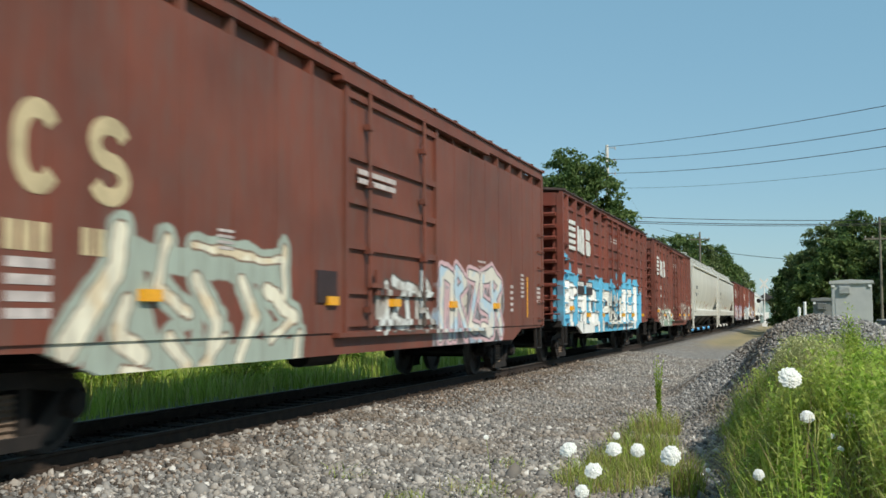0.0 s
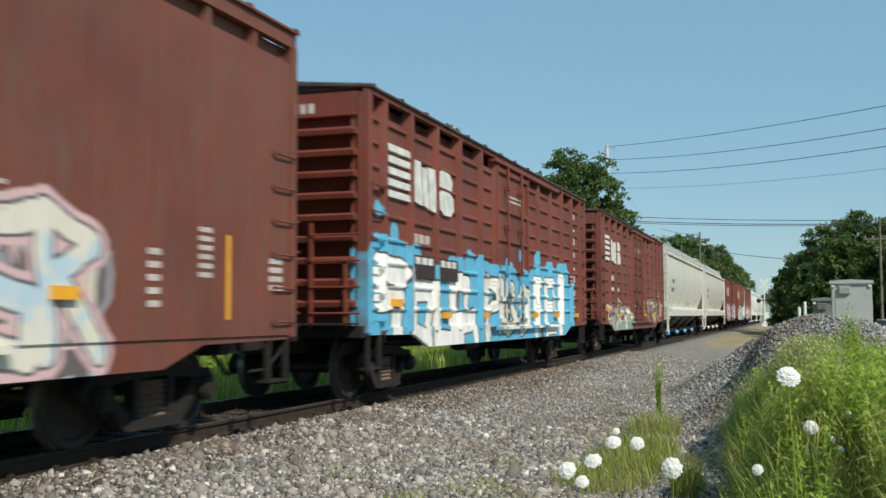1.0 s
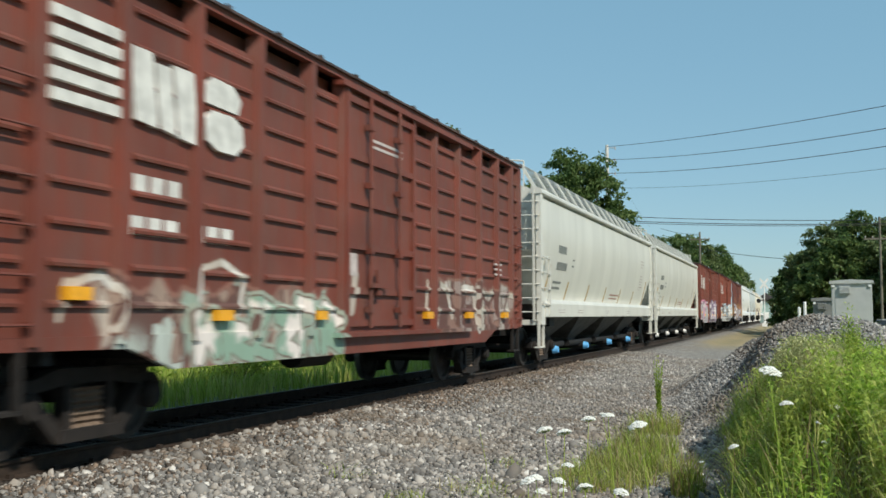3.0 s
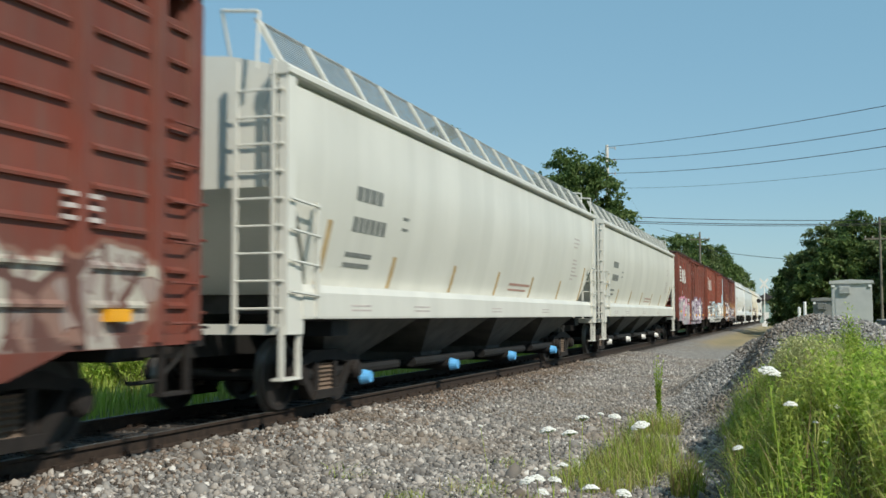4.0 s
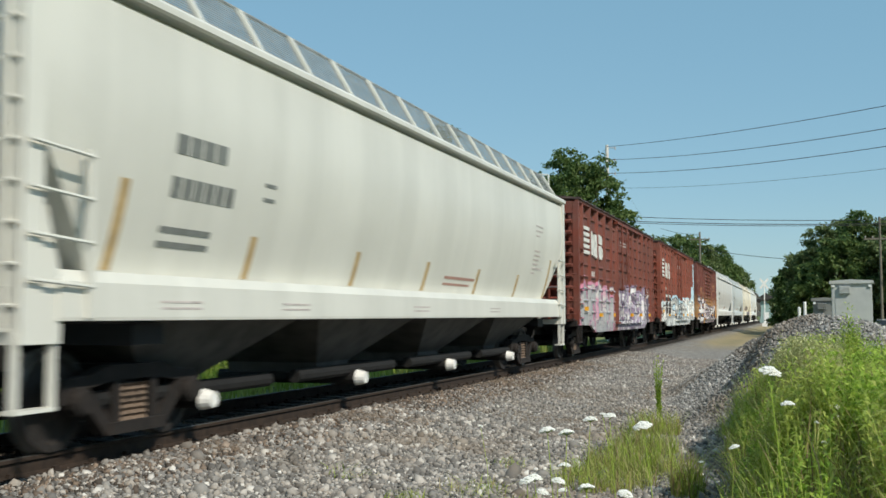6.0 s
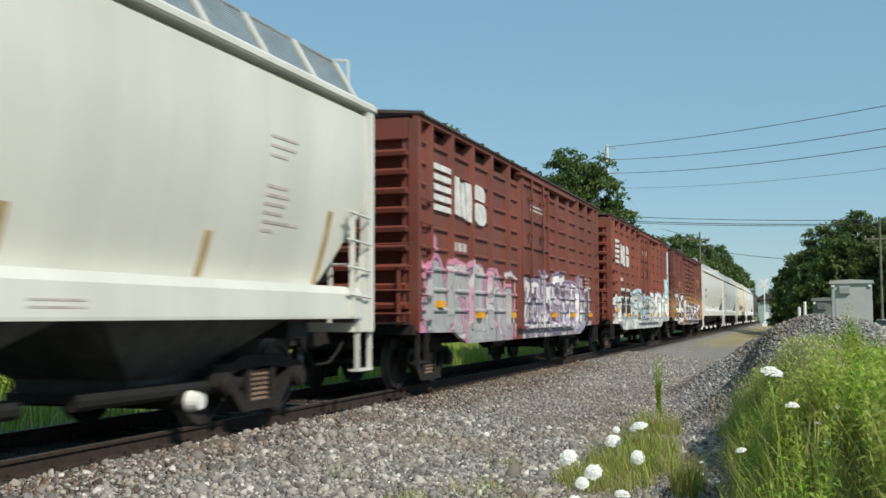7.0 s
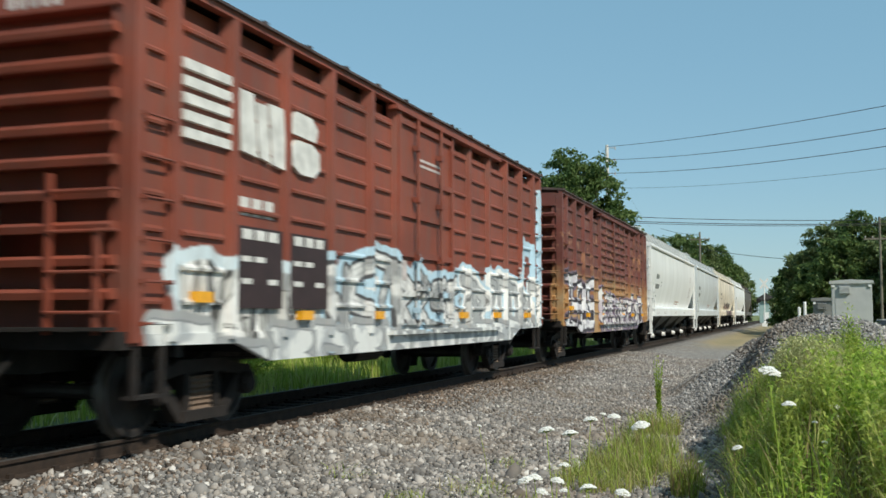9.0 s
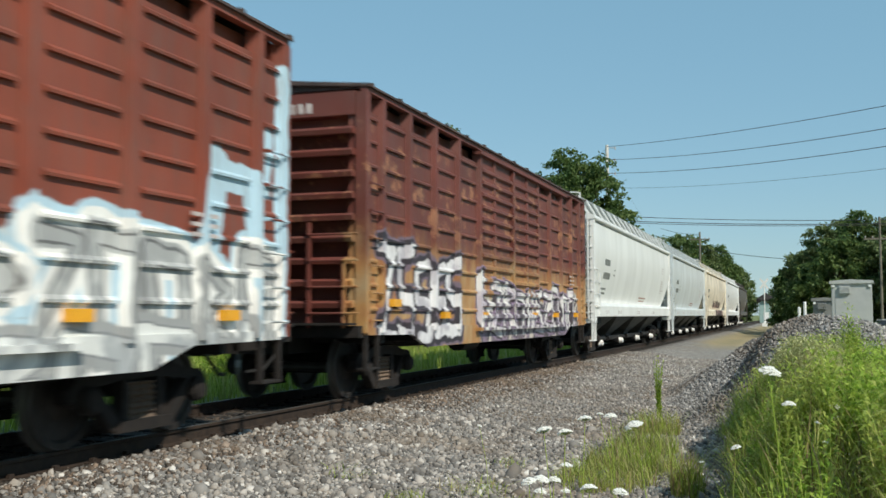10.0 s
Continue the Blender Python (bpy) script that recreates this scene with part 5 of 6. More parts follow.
M_DRY = leaf_material("dry straw stalks", [(0.0, (0.2, 0.15, 0.07)), (0.6, (0.33, 0.26, 0.13)), (1.0, (0.42, 0.38, 0.24))], 0.8, 0.2)
M_SEED = leaf_material("pale yellow-green seed heads", [(0.0, (0.36, 0.38, 0.15)), (1.0, (0.62, 0.6, 0.36))], 0.8, 0.3)
M_PETAL = leaf_material("white umbel florets", [(0.0, (0.82, 0.82, 0.76)), (0.5, (0.88, 0.88, 0.84)), (1.0, (0.9, 0.9, 0.87))], 0.8, 0.25)
M_LEAF = leaf_material("dark green tree leaves", [(0.0, (0.06, 0.11, 0.035)), (0.5, (0.125, 0.2, 0.062)), (1.0, (0.24, 0.32, 0.11))], 0.55, 0.45)
M_LEAF2 = leaf_material("mid green tree leaves", [(0.0, (0.085, 0.125, 0.052)), (0.5, (0.17, 0.23, 0.09)), (1.0, (0.31, 0.36, 0.155))], 0.55, 0.45)
M_BARK = plain("grey-brown bark", (0.12, 0.09, 0.065), 0.9, 0, 0.4, 6)


class Strips:
    """Leaves and blades gathered for one mesh."""

    def __init__(self):
        self.v, self.f = [], []

    def blade(self, x, y, z, h, w, lean, turn, bend=0.5):
        dx, dy = math.cos(turn), math.sin(turn)
        px, py = -dy * w, dx * w
        i = len(self.v)
        lx, ly = dx * lean, dy * lean
        self.v += [(x - px, y - py, z), (x + px, y + py, z), (x + lx * bend * 0.6 + px * 0.8, y + ly * bend * 0.6 + py * 0.8, z + h * 0.6), (x + lx * bend * 0.6 - px * 0.8, y + ly * bend * 0.6 - py * 0.8, z + h * 0.6), (x + lx, y + ly, z + h)]
        self.f += [(i, i + 1, i + 2, i + 3), (i + 3, i + 2, i + 4)]

    def leaf(self, p, d, length, width, up=Vector((0, 0, 1))):
        d = d.normalized()
        s = d.cross(up)
        if s.length < 1e-3:
            s = Vector((1, 0, 0))
        s = s.normalized() * width
        n = s.cross(d).normalized() * length * 0.12
        i = len(self.v)
        m = p + d * length * 0.45
        self.v += [tuple(p), tuple(m + s + n), tuple(p + d * length - n * 2), tuple(m - s + n)]
        self.f += [(i, i + 1, i + 2, i + 3)]

    def make(self, name, material, label, category, kind="stuff"):
        return raw(name, self.v, self.f, material, kind, label, category)


R = random.Random(11)
TAU = 2 * math.pi


def edge_x(y):
    """The gravel's ragged right-hand edge."""
    return -0.064 * y - 0.02 + 0.14 * noise.noise(Vector((0, y * 0.55, 2)))


# grass of the verge
g = Strips()
d = Strips()
for k in range(24000):
    y = R.uniform(5.0, 16.0)
    x = R.uniform(-1.3, 4.2)
    if x < edge_x(y) or math.degrees(math.atan2(x, y)) > 8.5:
        continue
    z = ground_z(x, y) + heap_z(x, y)
    if heap_z(x, y) > 0.5 and R.random() < 0.9:
        continue
    t = noise.noise(Vector((x * 0.9, y * 0.7, 9)))
    h = R.uniform(0.25, 0.8) * (1 + 0.35 * t) * min(1.0, 0.4 + (x - edge_x(y)) / 0.55) * (0.6 if noise.noise(Vector((x * 1.7, y * 0.8, 21))) < -0.28 else 1.0)
    (d if R.random() < 0.24 + 0.6 * max(0, t) else g).blade(x, y, z, h, R.uniform(0.003, 0.007), R.uniform(0.1, 0.45), R.uniform(0, TAU), R.uniform(0.2, 0.8))
# low tufts on the gravel
for cx, cy, r, n, hh in ((-1.85, 10.6, 0.5, 900, 0.26), (-1.75, 11.6, 0.5, 1000, 0.32), (-1.8, 13.0, 0.42, 800, 0.34), (-1.95, 15.2, 0.36, 600, 0.36), (-1.02, 10.2, 0.16, 420, 0.45), (-2.9, 9.4, 0.3, 130, 0.14), (-3.3, 8.7, 0.2, 70, 0.1), (-2.3, 9.0, 0.25, 90, 0.12), (-3.0, 11.0, 0.2, 60, 0.12), (-2.2, 15.5, 0.4, 120, 0.15), (-4.2, 9.6, 0.25, 50, 0.1)):
    for k in range(n):
        a, q = R.uniform(0, TAU), r * math.sqrt(R.random())
        x, y = cx + q * math.cos(a), cy + q * 1.3 * math.sin(a)
        (d if R.random() < 0.3 else g).blade(x, y, ground_z(x, y), R.uniform(0.25, 1.1) * hh, R.uniform(0.002, 0.006), R.uniform(0.05, 0.3), R.uniform(0, TAU), R.uniform(0.1, 0.8))
# grass across the track
for k in range(30000):
    y = R.uniform(8, 60)
    x = -10.9 - abs(R.gauss(0, 6))
    if not 6 < math.degrees(math.atan2(-x, y)) < 50:
        continue
    g.blade(x, y, ground_z(x, y), R.uniform(0.25, 0.6), R.uniform(0.008, 0.02), R.uniform(0.05, 0.3), R.uniform(0, TAU))
for k in range(16000):
    y = R.uniform(14, 48)
    x = R.uniform(-24, -12.4)
    g.blade(x, y, ground_z(x, y), R.uniform(0.3, 0.65), R.uniform(0.01, 0.022), R.uniform(0.05, 0.3), R.uniform(0, TAU))
g.make("grass", M_GRASS, "long green verge grass beside the gravel", "grass")
d.make("dry_grass", M_DRY, "dry straw-coloured grass stalks among the green", "grass")


# leafy weeds: upright stems with narrow leaves
def weed_plant(s, x, y, z, h, r, slim=False):
    top = Vector((x + r.uniform(-0.12, 0.12) * h, y + r.uniform(-0.12, 0.12) * h, z + h))
    base = Vector((x, y, z))
    s.blade(x, y, z, h, 0.006, (top - base).xy.length, math.atan2(top.y - y, top.x - x), 0.9)
    n = int(h * 36)
    for k in range(n):
        t = 0.15 + 0.85 * k / n
        a = k * 2.4 + r.uniform(-0.3, 0.3)
        ln = (0.09 if slim else 0.165) * (1.15 - 0.6 * t) * r.uniform(0.7, 1.2)
        s.leaf(base.lerp(top, t), Vector((math.cos(a), math.sin(a), r.uniform(1.0, 2.5) if slim else r.uniform(0.0, 0.9))), ln, ln * (0.2 if slim else 0.11))


def h_low(x, y):
    """Open spots where only short grass grows."""
    return noise.noise(Vector((x * 1.7, y * 0.8, 21))) < -0.28


w = Strips()
for k in range(4300):
    y = R.uniform(5.2, 15.5)
    x = R.uniform(-0.9, 2.6)
    if x < edge_x(y) + 0.1 or heap_z(x, y) > 0.75 or math.degrees(math.atan2(x, y)) > 8.5:
        continue
    t = noise.noise(Vector((x * 0.8 + 3, y * 0.5, 1)))
    if h_low(x, y) or R.random() > 0.5 + 1.1 * t:
        continue
    h = (R.uniform(0.4, 0.8) + 0.45 * t) * min(1.0, 0.42 + (x - edge_x(y)) / 0.65)
    weed_plant(w, x, y, ground_z(x, y) + heap_z(x, y), h, R)
for x, y, h in ((0.62, 14.4, 1.1), (0.7, 14.5, 1.4), (0.56, 14.5, 0.9), (0.74, 14.4, 1.2), (0.66, 14.45, 1.25), (-0.15, 15.6, 0.5), (0.05, 15.7, 0.4), (-2.14, 17.2, 1.15), (-2.12, 17.22, 0.6)):
    for j in range(9 if x > -1 else 7):
        weed_plant(w, x + R.uniform(-0.04, 0.04) * (1.0 if x > -1 else 0.5), y, ground_z(x, y) + heap_z(x, y), h * R.uniform(0.7, 1.0), R, x < -1)
w.make("weeds", M_WEED, "leafy green goldenrod weeds on the verge", "weeds")
# pale seeding stalks before the heap
s = Strips()
for k in range(2000):
    a, q = R.uniform(0, TAU), math.sqrt(R.random())
    x, y = 0.12 + 0.36 * q * math.cos(a), 12.8 + 1.3 * q * math.sin(a)
    z = ground_z(x, y) + heap_z(x, y)
    h = R.uniform(0.5, 0.95)
    s.blade(x, y, z, h, 0.004, 0.1, R.uniform(0, TAU))
    for j in range(7):
        p = Vector((x + R.gauss(0, 0.03), y + R.gauss(0, 0.03), z + h * R.uniform(0.6, 1.05)))
        s.leaf(p, Vector((R.uniform(-1, 1), R.uniform(-1, 1), R.uniform(-0.2, 1))), 0.045, 0.012)
s.make("seed_stalks", M_SEED, "pale yellow-green seeding stalks before the stone heap", "weeds")


# ---- wild carrot flowers ----
FLOWERS = []


def wild_carrot(head, width, r, tilt):
    base = Vector((head.x + r.uniform(-0.12, 0.12), head.y + r.uniform(-0.05, 0.15), 0))
    base.z = ground_z(base.x, base.y)
    plant = tagged(new("wild_carrot"), "white wild carrot flower on a thin green stem", "flower", "wild carrots")
    plant.location = base
    rel = head - base
    bm = bmesh.new()
    mid = rel * 0.55 + Vector((0.02, 0.0, 0.02))
    rod(bm, (0, 0, -0.02), mid, 0.003, 6)
    rod(bm, mid, rel, 0.0028, 6, 0.002)
    for k in range(14):
        a = TAU * k / 14
        rod(bm, rel, rel + Vector((math.cos(a) * width * 0.36, math.sin(a) * width * 0.36, width * 0.2)), 0.0012, 3)
    part("stem", bm, M_WEED, plant)
    bm = bmesh.new()
    n = 70
    for k in range(n):
        q = math.sqrt((k + 0.5) / n)
        a = k * 2.39996
        c = Vector((math.cos(a) * q, math.sin(a) * q, 0)) * width * 0.5
        c.z = width * (0.36 - 0.24 * q * q) + r.uniform(-0.003, 0.003)
        c = Euler(tilt).to_matrix() @ c
        m = Matrix.Translation(c) @ Matrix.Diagonal((1, 1, 0.55, 1))
        bmesh.ops.create_icosphere(bm, subdivisions=1, radius=width * r.uniform(0.085, 0.12), matrix=m)
    umbel = part("umbel", bm, M_PETAL, plant, "flat white flower head")
    umbel.location = rel
    FLOWERS.append((plant, base.copy(), r.uniform(0, TAU), r.uniform(0.8, 1.25), umbel, rel.copy()))
    return plant


FR = random.Random(3)
CLUMP = ((-0.10, 4.20, 0.98, 0.137), (-0.74, 5.15, 0.66, 0.118), (-1.00, 5.92, 0.63, 0.093), (-1.06, 5.50, 0.65, 0.099), (-1.08, 5.09, 0.62, 0.099), (-1.23, 5.26, 0.61, 0.107), (-1.23, 4.85, 0.42, 0.095), (-1.22, 5.05, 0.40, 0.096), (-1.18, 5.27, 0.36, 0.092), (-0.95, 4.91, 0.39, 0.099), (-1.26, 5.87, 0.35, 0.093), (-1.30, 5.45, 0.27, 0.079), (-0.79, 4.94, 0.37, 0.092), (-1.37, 6.35, 0.13, 0.074), (-1.41, 7.87, 0.46, 0.068))
VERGE = ((-0.38, 6.99, 0.35, 0.089), (-0.07, 8.00, 0.55, 0.124), (0.04, 10.00, 0.39, 0.078), (0.26, 8.50, 0.50, 0.108), (0.27, 8.50, 0.42, 0.102), (0.24, 9.00, 0.31, 0.095), (0.18, 9.50, 0.25, 0.087), (0.15, 11.00, 0.47, 0.086), (-2.59, 8.62, 0.26, 0.057), (0.46, 8.49, -0.05, 0.060), (0.54, 8.48, -0.07, 0.054), (-0.18, 9.00, -0.13, 0.057), (-0.05, 9.00, -0.18, 0.057), (-0.82, 9.46, -0.08, 0.054), (0.45, 8.99, -0.10, 0.045))
SPRINKLE = [(FR.uniform(-0.1, 0.75), FR.uniform(7.0, 10.5), FR.uniform(0.02, 0.45), FR.uniform(0.035, 0.07)) for k in range(14)]
for x, y, z, wide in (*CLUMP, *VERGE, *SPRINKLE):
    wild_carrot(Vector((x, y, z)), wide * (0.58 if z > 0.9 else 0.74), FR, (FR.uniform(-0.25, 0.25), FR.uniform(-0.3, 0.3), 0))


# ---- trees ----
def tree(x, y, height, spread, seed, material, label, low=0.25, lobes=16, leaves=5200, leaf=0.3):
    r = random.Random(seed)
    thing = tagged(new("tree"), label, "tree", "trees")
    thing.location = (x, y, ground_z(x, y) - 0.05)
    bm = bmesh.new()
    top = Vector((r.uniform(-0.3, 0.3), r.uniform(-0.3, 0.3), height * 0.75))
    rod(bm, (0, 0, 0), top * 0.5, 0.028 * height, 10, 0.02 * height)
    rod(bm, top * 0.5, top, 0.02 * height, 8, 0.006 * height)
    hubs = []
    for k in range(lobes):
        t = (k + 0.5) / lobes
        zz = height * (low + (0.93 - low) * t)
        reach = spread * math.sin(math.pi * min(1, 0.18 + 0.75 * t)) ** 0.8
        a = k * 2.4 + r.uniform(-0.4, 0.4)
        q = reach * r.uniform(0.45, 0.85)
        c = Vector((math.cos(a) * q, math.sin(a) * q, zz))
        hubs.append((c, spread * r.uniform(0.3, 0.48)))
        s = top * min(1, max(0.3, zz / height * 0.85))
        rod(bm, s, s.lerp(c, 0.9), 0.008 * height, 5, 0.002 * height)
    part("trunk", bm, M_BARK, thing)
    st = Strips()
    for c, rad in hubs:
        twigs = []
        for j in range(17):
            v = Vector((r.gauss(0, 1), r.gauss(0, 1), r.gauss(0.15, 0.8)))
            v = v.normalized() * rad * r.uniform(0.55, 1.12)
            v.z *= 0.8
            twigs.append(c + v)
        for j in range(leaves // lobes):
            p = r.choice(twigs) + Vector((r.gauss(0, 1), r.gauss(0, 1), r.gauss(0, 0.6))) * rad * 0.15
            dd = Vector((r.uniform(-1, 1), r.uniform(-1, 1), r.uniform(-0.9, 0.5)))
            ln = leaf * r.uniform(0.6, 1.25)
            st.leaf(p, dd, ln, ln * 0.33, Vector((r.uniform(-0.6, 0.6), r.uniform(-0.6, 0.6), 1)))
    me = bpy.data.meshes.new("crown")
    me.from_pydata(st.v, [], st.f)
    me.materials.append(material)
    ob = new("crown", me)
    ob.parent = thing
    return thing


# across the track
tree(-13.1, 65, 12.3, 3.5, 1, M_LEAF, "broad dark green tree beyond the track", 0.2, 34, 26000, 0.26)
tree(-10.9, 66.5, 9.6, 1.7, 2, M_LEAF, "dark green tree beyond the track", 0.2, 18, 12000, 0.3)
tree(-19.5, 86, 13.2, 3.6, 4, M_LEAF, "dark green tree beyond the track", 0.2, 18, 10000, 0.32)
tree(-26.0, 76, 17.6, 2.6, 5, M_LEAF2, "mid green tree showing above the train", 0.3, 12, 3500, 0.32)
for k, (x, y, hh, sp) in enumerate(((-15.0, 120, 10.5, 3.4), (-13.4, 128, 11.6, 3.6), (-11.6, 136, 11.8, 3.4), (-10.6, 146, 11.4, 3.4), (-17.0, 126, 11.5, 3.6), (-10.4, 162, 10.8, 3.0), (-10.0, 178, 10.4, 3.0), (-10.2, 200, 11.0, 3.4), (-11.5, 230, 11.0, 4.2))):
    tree(x, y, hh, sp, 20 + k, M_LEAF if k % 2 else M_LEAF2, "dark green trackside tree in the distance", 0.08, 20, 9000, 0.4)
# right of the track
for k, (x, y, hh, sp) in enumerate(((-0.2, 104, 6.4, 2.0), (1.0, 98, 7.8, 2.3), (2.6, 92, 9.5, 2.5), (4.6, 88, 10.0, 2.6), (6.9, 90, 9.8, 2.9), (8.8, 86, 9.8, 2.8), (3.2, 80, 7.4, 2.6), (5.8, 80, 7.0, 2.6), (8.2, 76, 8.4, 2.6), (1.4, 88, 6.0, 2.0), (-0.9, 116, 5.6, 1.8), (11.0, 88, 11, 3.2), (-5.6, 242, 6.2, 2.2), (-3.5, 232, 7.4, 2.7))):
    tree(x, y, hh, sp, 60 + k, M_LEAF2 if k % 3 else M_LEAF, "dense dark green tree along the verge", 0.04, 24, 13000, 0.3)


def bush(x, y, height, spread, seed, label):
    r = random.Random(seed)
    thing = tagged(new("bush"), label, "bush", "bushes")
    thing.location = (x, y, ground_z(x, y))
    bm = bmesh.new()
    st = Strips()
    for k in range(14):
        a = k * 2.4
        c = Vector((math.cos(a) * spread * r.uniform(0.1, 0.8), math.sin(a) * spread * r.uniform(0.1, 0.8), height * r.uniform(0.3, 0.85)))
        rod(bm, (0, 0, 0), c, 0.02, 5, 0.006)
        for j in range(130):
            p = c + Vector((r.gauss(0, 1), r.gauss(0, 1), r.gauss(0, 1))) * spread * 0.22
            if p.z > 0:
                st.leaf(p, Vector((r.uniform(-1, 1), r.uniform(-1, 1), r.uniform(-0.6, 0.7))), r.uniform(0.07, 0.14), 0.03)
    part("stem", bm, M_BARK, thing)
    me = bpy.data.meshes.new("foliage")
    me.from_pydata(st.v, [], st.f)
    me.materials.append(M_WEED)
    ob = new("foliage", me)
    ob.parent = thing


for k, (x, y, hh, sp) in enumerate(((-13.6, 19.2, 1.3, 1.0), (-13.4, 15.6, 1.2, 0.9), (-12.6, 22.0, 1.2, 1.1), (-14.0, 24.5, 1.5, 1.4), (-13.2, 29.0, 1.3, 1.2), (-15.0, 34.0, 1.8, 1.7), (-16.5, 28.0, 2.0, 1.8), (-14.5, 40.0, 1.8, 1.8), (-17.0, 20.0, 1.6, 1.6), (-14.0, 18.0, 0.9, 0.9))):
    bush(x, y, hh, sp, 200 + k, "low leafy green bush across the track")

# ---- poles and wires ----
M_POLE = plain("pale weathered utility pole", (0.62, 0.6, 0.56), 0.8, 0, 0.15, 3)
M_POLEDARK = plain("dark weathered utility pole", (0.15, 0.14, 0.11), 0.85, 0, 0.3, 3)
M_WIRE = plain("dark overhead wire", (0.03, 0.03, 0.035), 0.6, 0, 0.1, 3)
M_CERAMIC = plain("grey insulator", (0.4, 0.4, 0.4), 0.4, 0, 0.1, 5)


def utility_pole(x, y, height, material, label, arms=(), turn=0.0, stout=0.15):
    thing = tagged(new("utility_pole"), label, "utility pole", "utility poles")
    thing.matrix_basis = pose(x, y, ground_z(x, y), 0, 0, turn)
    bm = bmesh.new()
    rod(bm, (0, 0, -0.2), (0, 0, height), stout, 12, stout * 0.7)
    part("shaft", bm, material, thing)
    for zz, half in arms:
        bm = bmesh.new()
        box(bm, -half, half, -0.06, 0.06, zz - 0.06, zz + 0.06)
        arm = part("cross_arm", bm, material, thing)
        for k in (-0.9, -0.45, 0.45, 0.9):
            bm = bmesh.new()
            rod(bm, (k * half, 0, zz + 0.06), (k * half, 0, zz + 0.2), 0.035, 6, 0.05)
            part("insulator", bm, M_CERAMIC, arm)
    return thing


pp = Vector((-11.73, 69.01, 12.62))
pole = utility_pole(pp.x, pp.y, pp.z + 0.5, M_POLE, "pale utility pole carrying wires over the train")
for q in (Vector((-11.14, 69.11, 12.42)), Vector((-11.15, 69.11, 11.61)), Vector((-11.16, 69.10, 10.70))):
    bm = bmesh.new()
    a = Vector((0.0, 0.0, q.z - pole.location.z))
    b = a + (q - Vector((pp.x, pp.y, q.z))) * 0.9
    rod(bm, a, b, 0.03, 6)
    rod(bm, b + Vector((0, 0, -0.12)), b + Vector((0, 0, 0.06)), 0.05, 6)
    part("wire_bracket", bm, M_CERAMIC, pole)
pr = Vector((5.37, 73.81, 7.64))
utility_pole(pr.x, pr.y, pr.z + 0.5, M_POLEDARK, "brown wooden utility pole among the trees", ((pr.z + 0.5 - 1.45, 1.0),), 0.0, 0.1)
pq = Vector((-9.85, 117.59, 10.32))
utility_pole(pq.x, pq.y, pq.z + 0.5, M_POLEDARK, "thin distant utility pole beyond the train", ((pq.z - 0.3, 1.1),))


def wire(a, b, sag, r=0.014, name="overhead_wire"):
    bm = bmesh.new()
    pts = [a.lerp(b, k / 24) - Vector((0, 0, sag * 4 * (k / 24) * (1 - k / 24))) for k in range(25)]
    ring = [[bm.verts.new(p + Vector((0, math.cos(t) * r, math.sin(t) * r))) for t in (0, TAU / 5, 2 * TAU / 5, 3 * TAU / 5, 4 * TAU / 5)] for p in pts]
    for u, v in zip(ring, ring[1:]):
        for k in range(5):
            bm.faces.new((u[k], u[(k + 1) % 5], v[(k + 1) % 5], v[k]))
    ob = new(name, finish(name, bm, M_WIRE))
    return tagged(ob, "dark sagging overhead wire", "wire", "overhead wires")


wire(Vector((-11.77, 69.00, 12.51)), Vector((5.90, 41.58, 9.34)), 0.25, 0.016)
wire(Vector((-11.78, 69.00, 11.63)), Vector((5.87, 41.59, 8.46)), 0.35, 0.016)
wire(Vector((-11.79, 69.00, 10.72)), Vector((5.85, 41.59, 7.76)), 0.35, 0.016)
wire(Vector((-11.43, 69.06, 9.72)), Vector((5.82, 41.59, 6.85)), 0.3, 0.008)
wire(Vector((-15.76, 74.35, 8.65)), Vector((11.70, 71.04, 7.18)), 0.35, 0.022)
wire(Vector((-15.76, 74.35, 8.32)), Vector((11.70, 71.04, 6.97)), 0.35, 0.026)
wire(Vector((-15.76, 74.35, 8.20)), Vector((11.69, 71.04, 6.90)), 0.36, 0.02)
wire(Vector((-9.88, 117.59, 8.57)), Vector((3.94, 109.93, 6.54)), 0.3, 0.03)
wire(Vector((-11.69, 69.02, 12.43)), Vector((-18.05, 88.17, 14.34)), 0.3, 0.016)
wire(Vector((-11.63, 69.03, 11.55)), Vector((-9.53, 73.38, 7.39)), 0.2, 0.008)
wire(Vector((-9.86, 117.59, 10.14)), Vector((-14.22, 119.15, 11.02)), 0.2, 0.02)

# ---- signal cabinets, posts, car, crossing ----
M_CAB = plain("pale grey painted sheet steel", (0.42, 0.43, 0.42), 0.5, 0, 0.08, 2)
M_CAB2 = plain("mid grey painted sheet steel", (0.2, 0.2, 0.19), 0.55, 0, 0.12, 2)
M_WHITE = plain("white paint", (0.78, 0.78, 0.76), 0.5, 0, 0.06, 4)
M_GLASS = plain("dark car glass", (0.02, 0.024, 0.028), 0.08, 0, 0.1, 2)
M_TYRE = plain("black tyre rubber", (0.02, 0.02, 0.02), 0.85, 0, 0.2, 10)
M_CARBODY = plain("dark grey-blue car paint", (0.05, 0.065, 0.085), 0.25, 0.2, 0.08, 1)
M_SILVER = plain("silver car paint", (0.5, 0.51, 0.52), 0.25, 0.3, 0.05, 1)
M_CONCRETE = plain("grey concrete", (0.36, 0.35, 0.33), 0.9, 0, 0.15, 4)


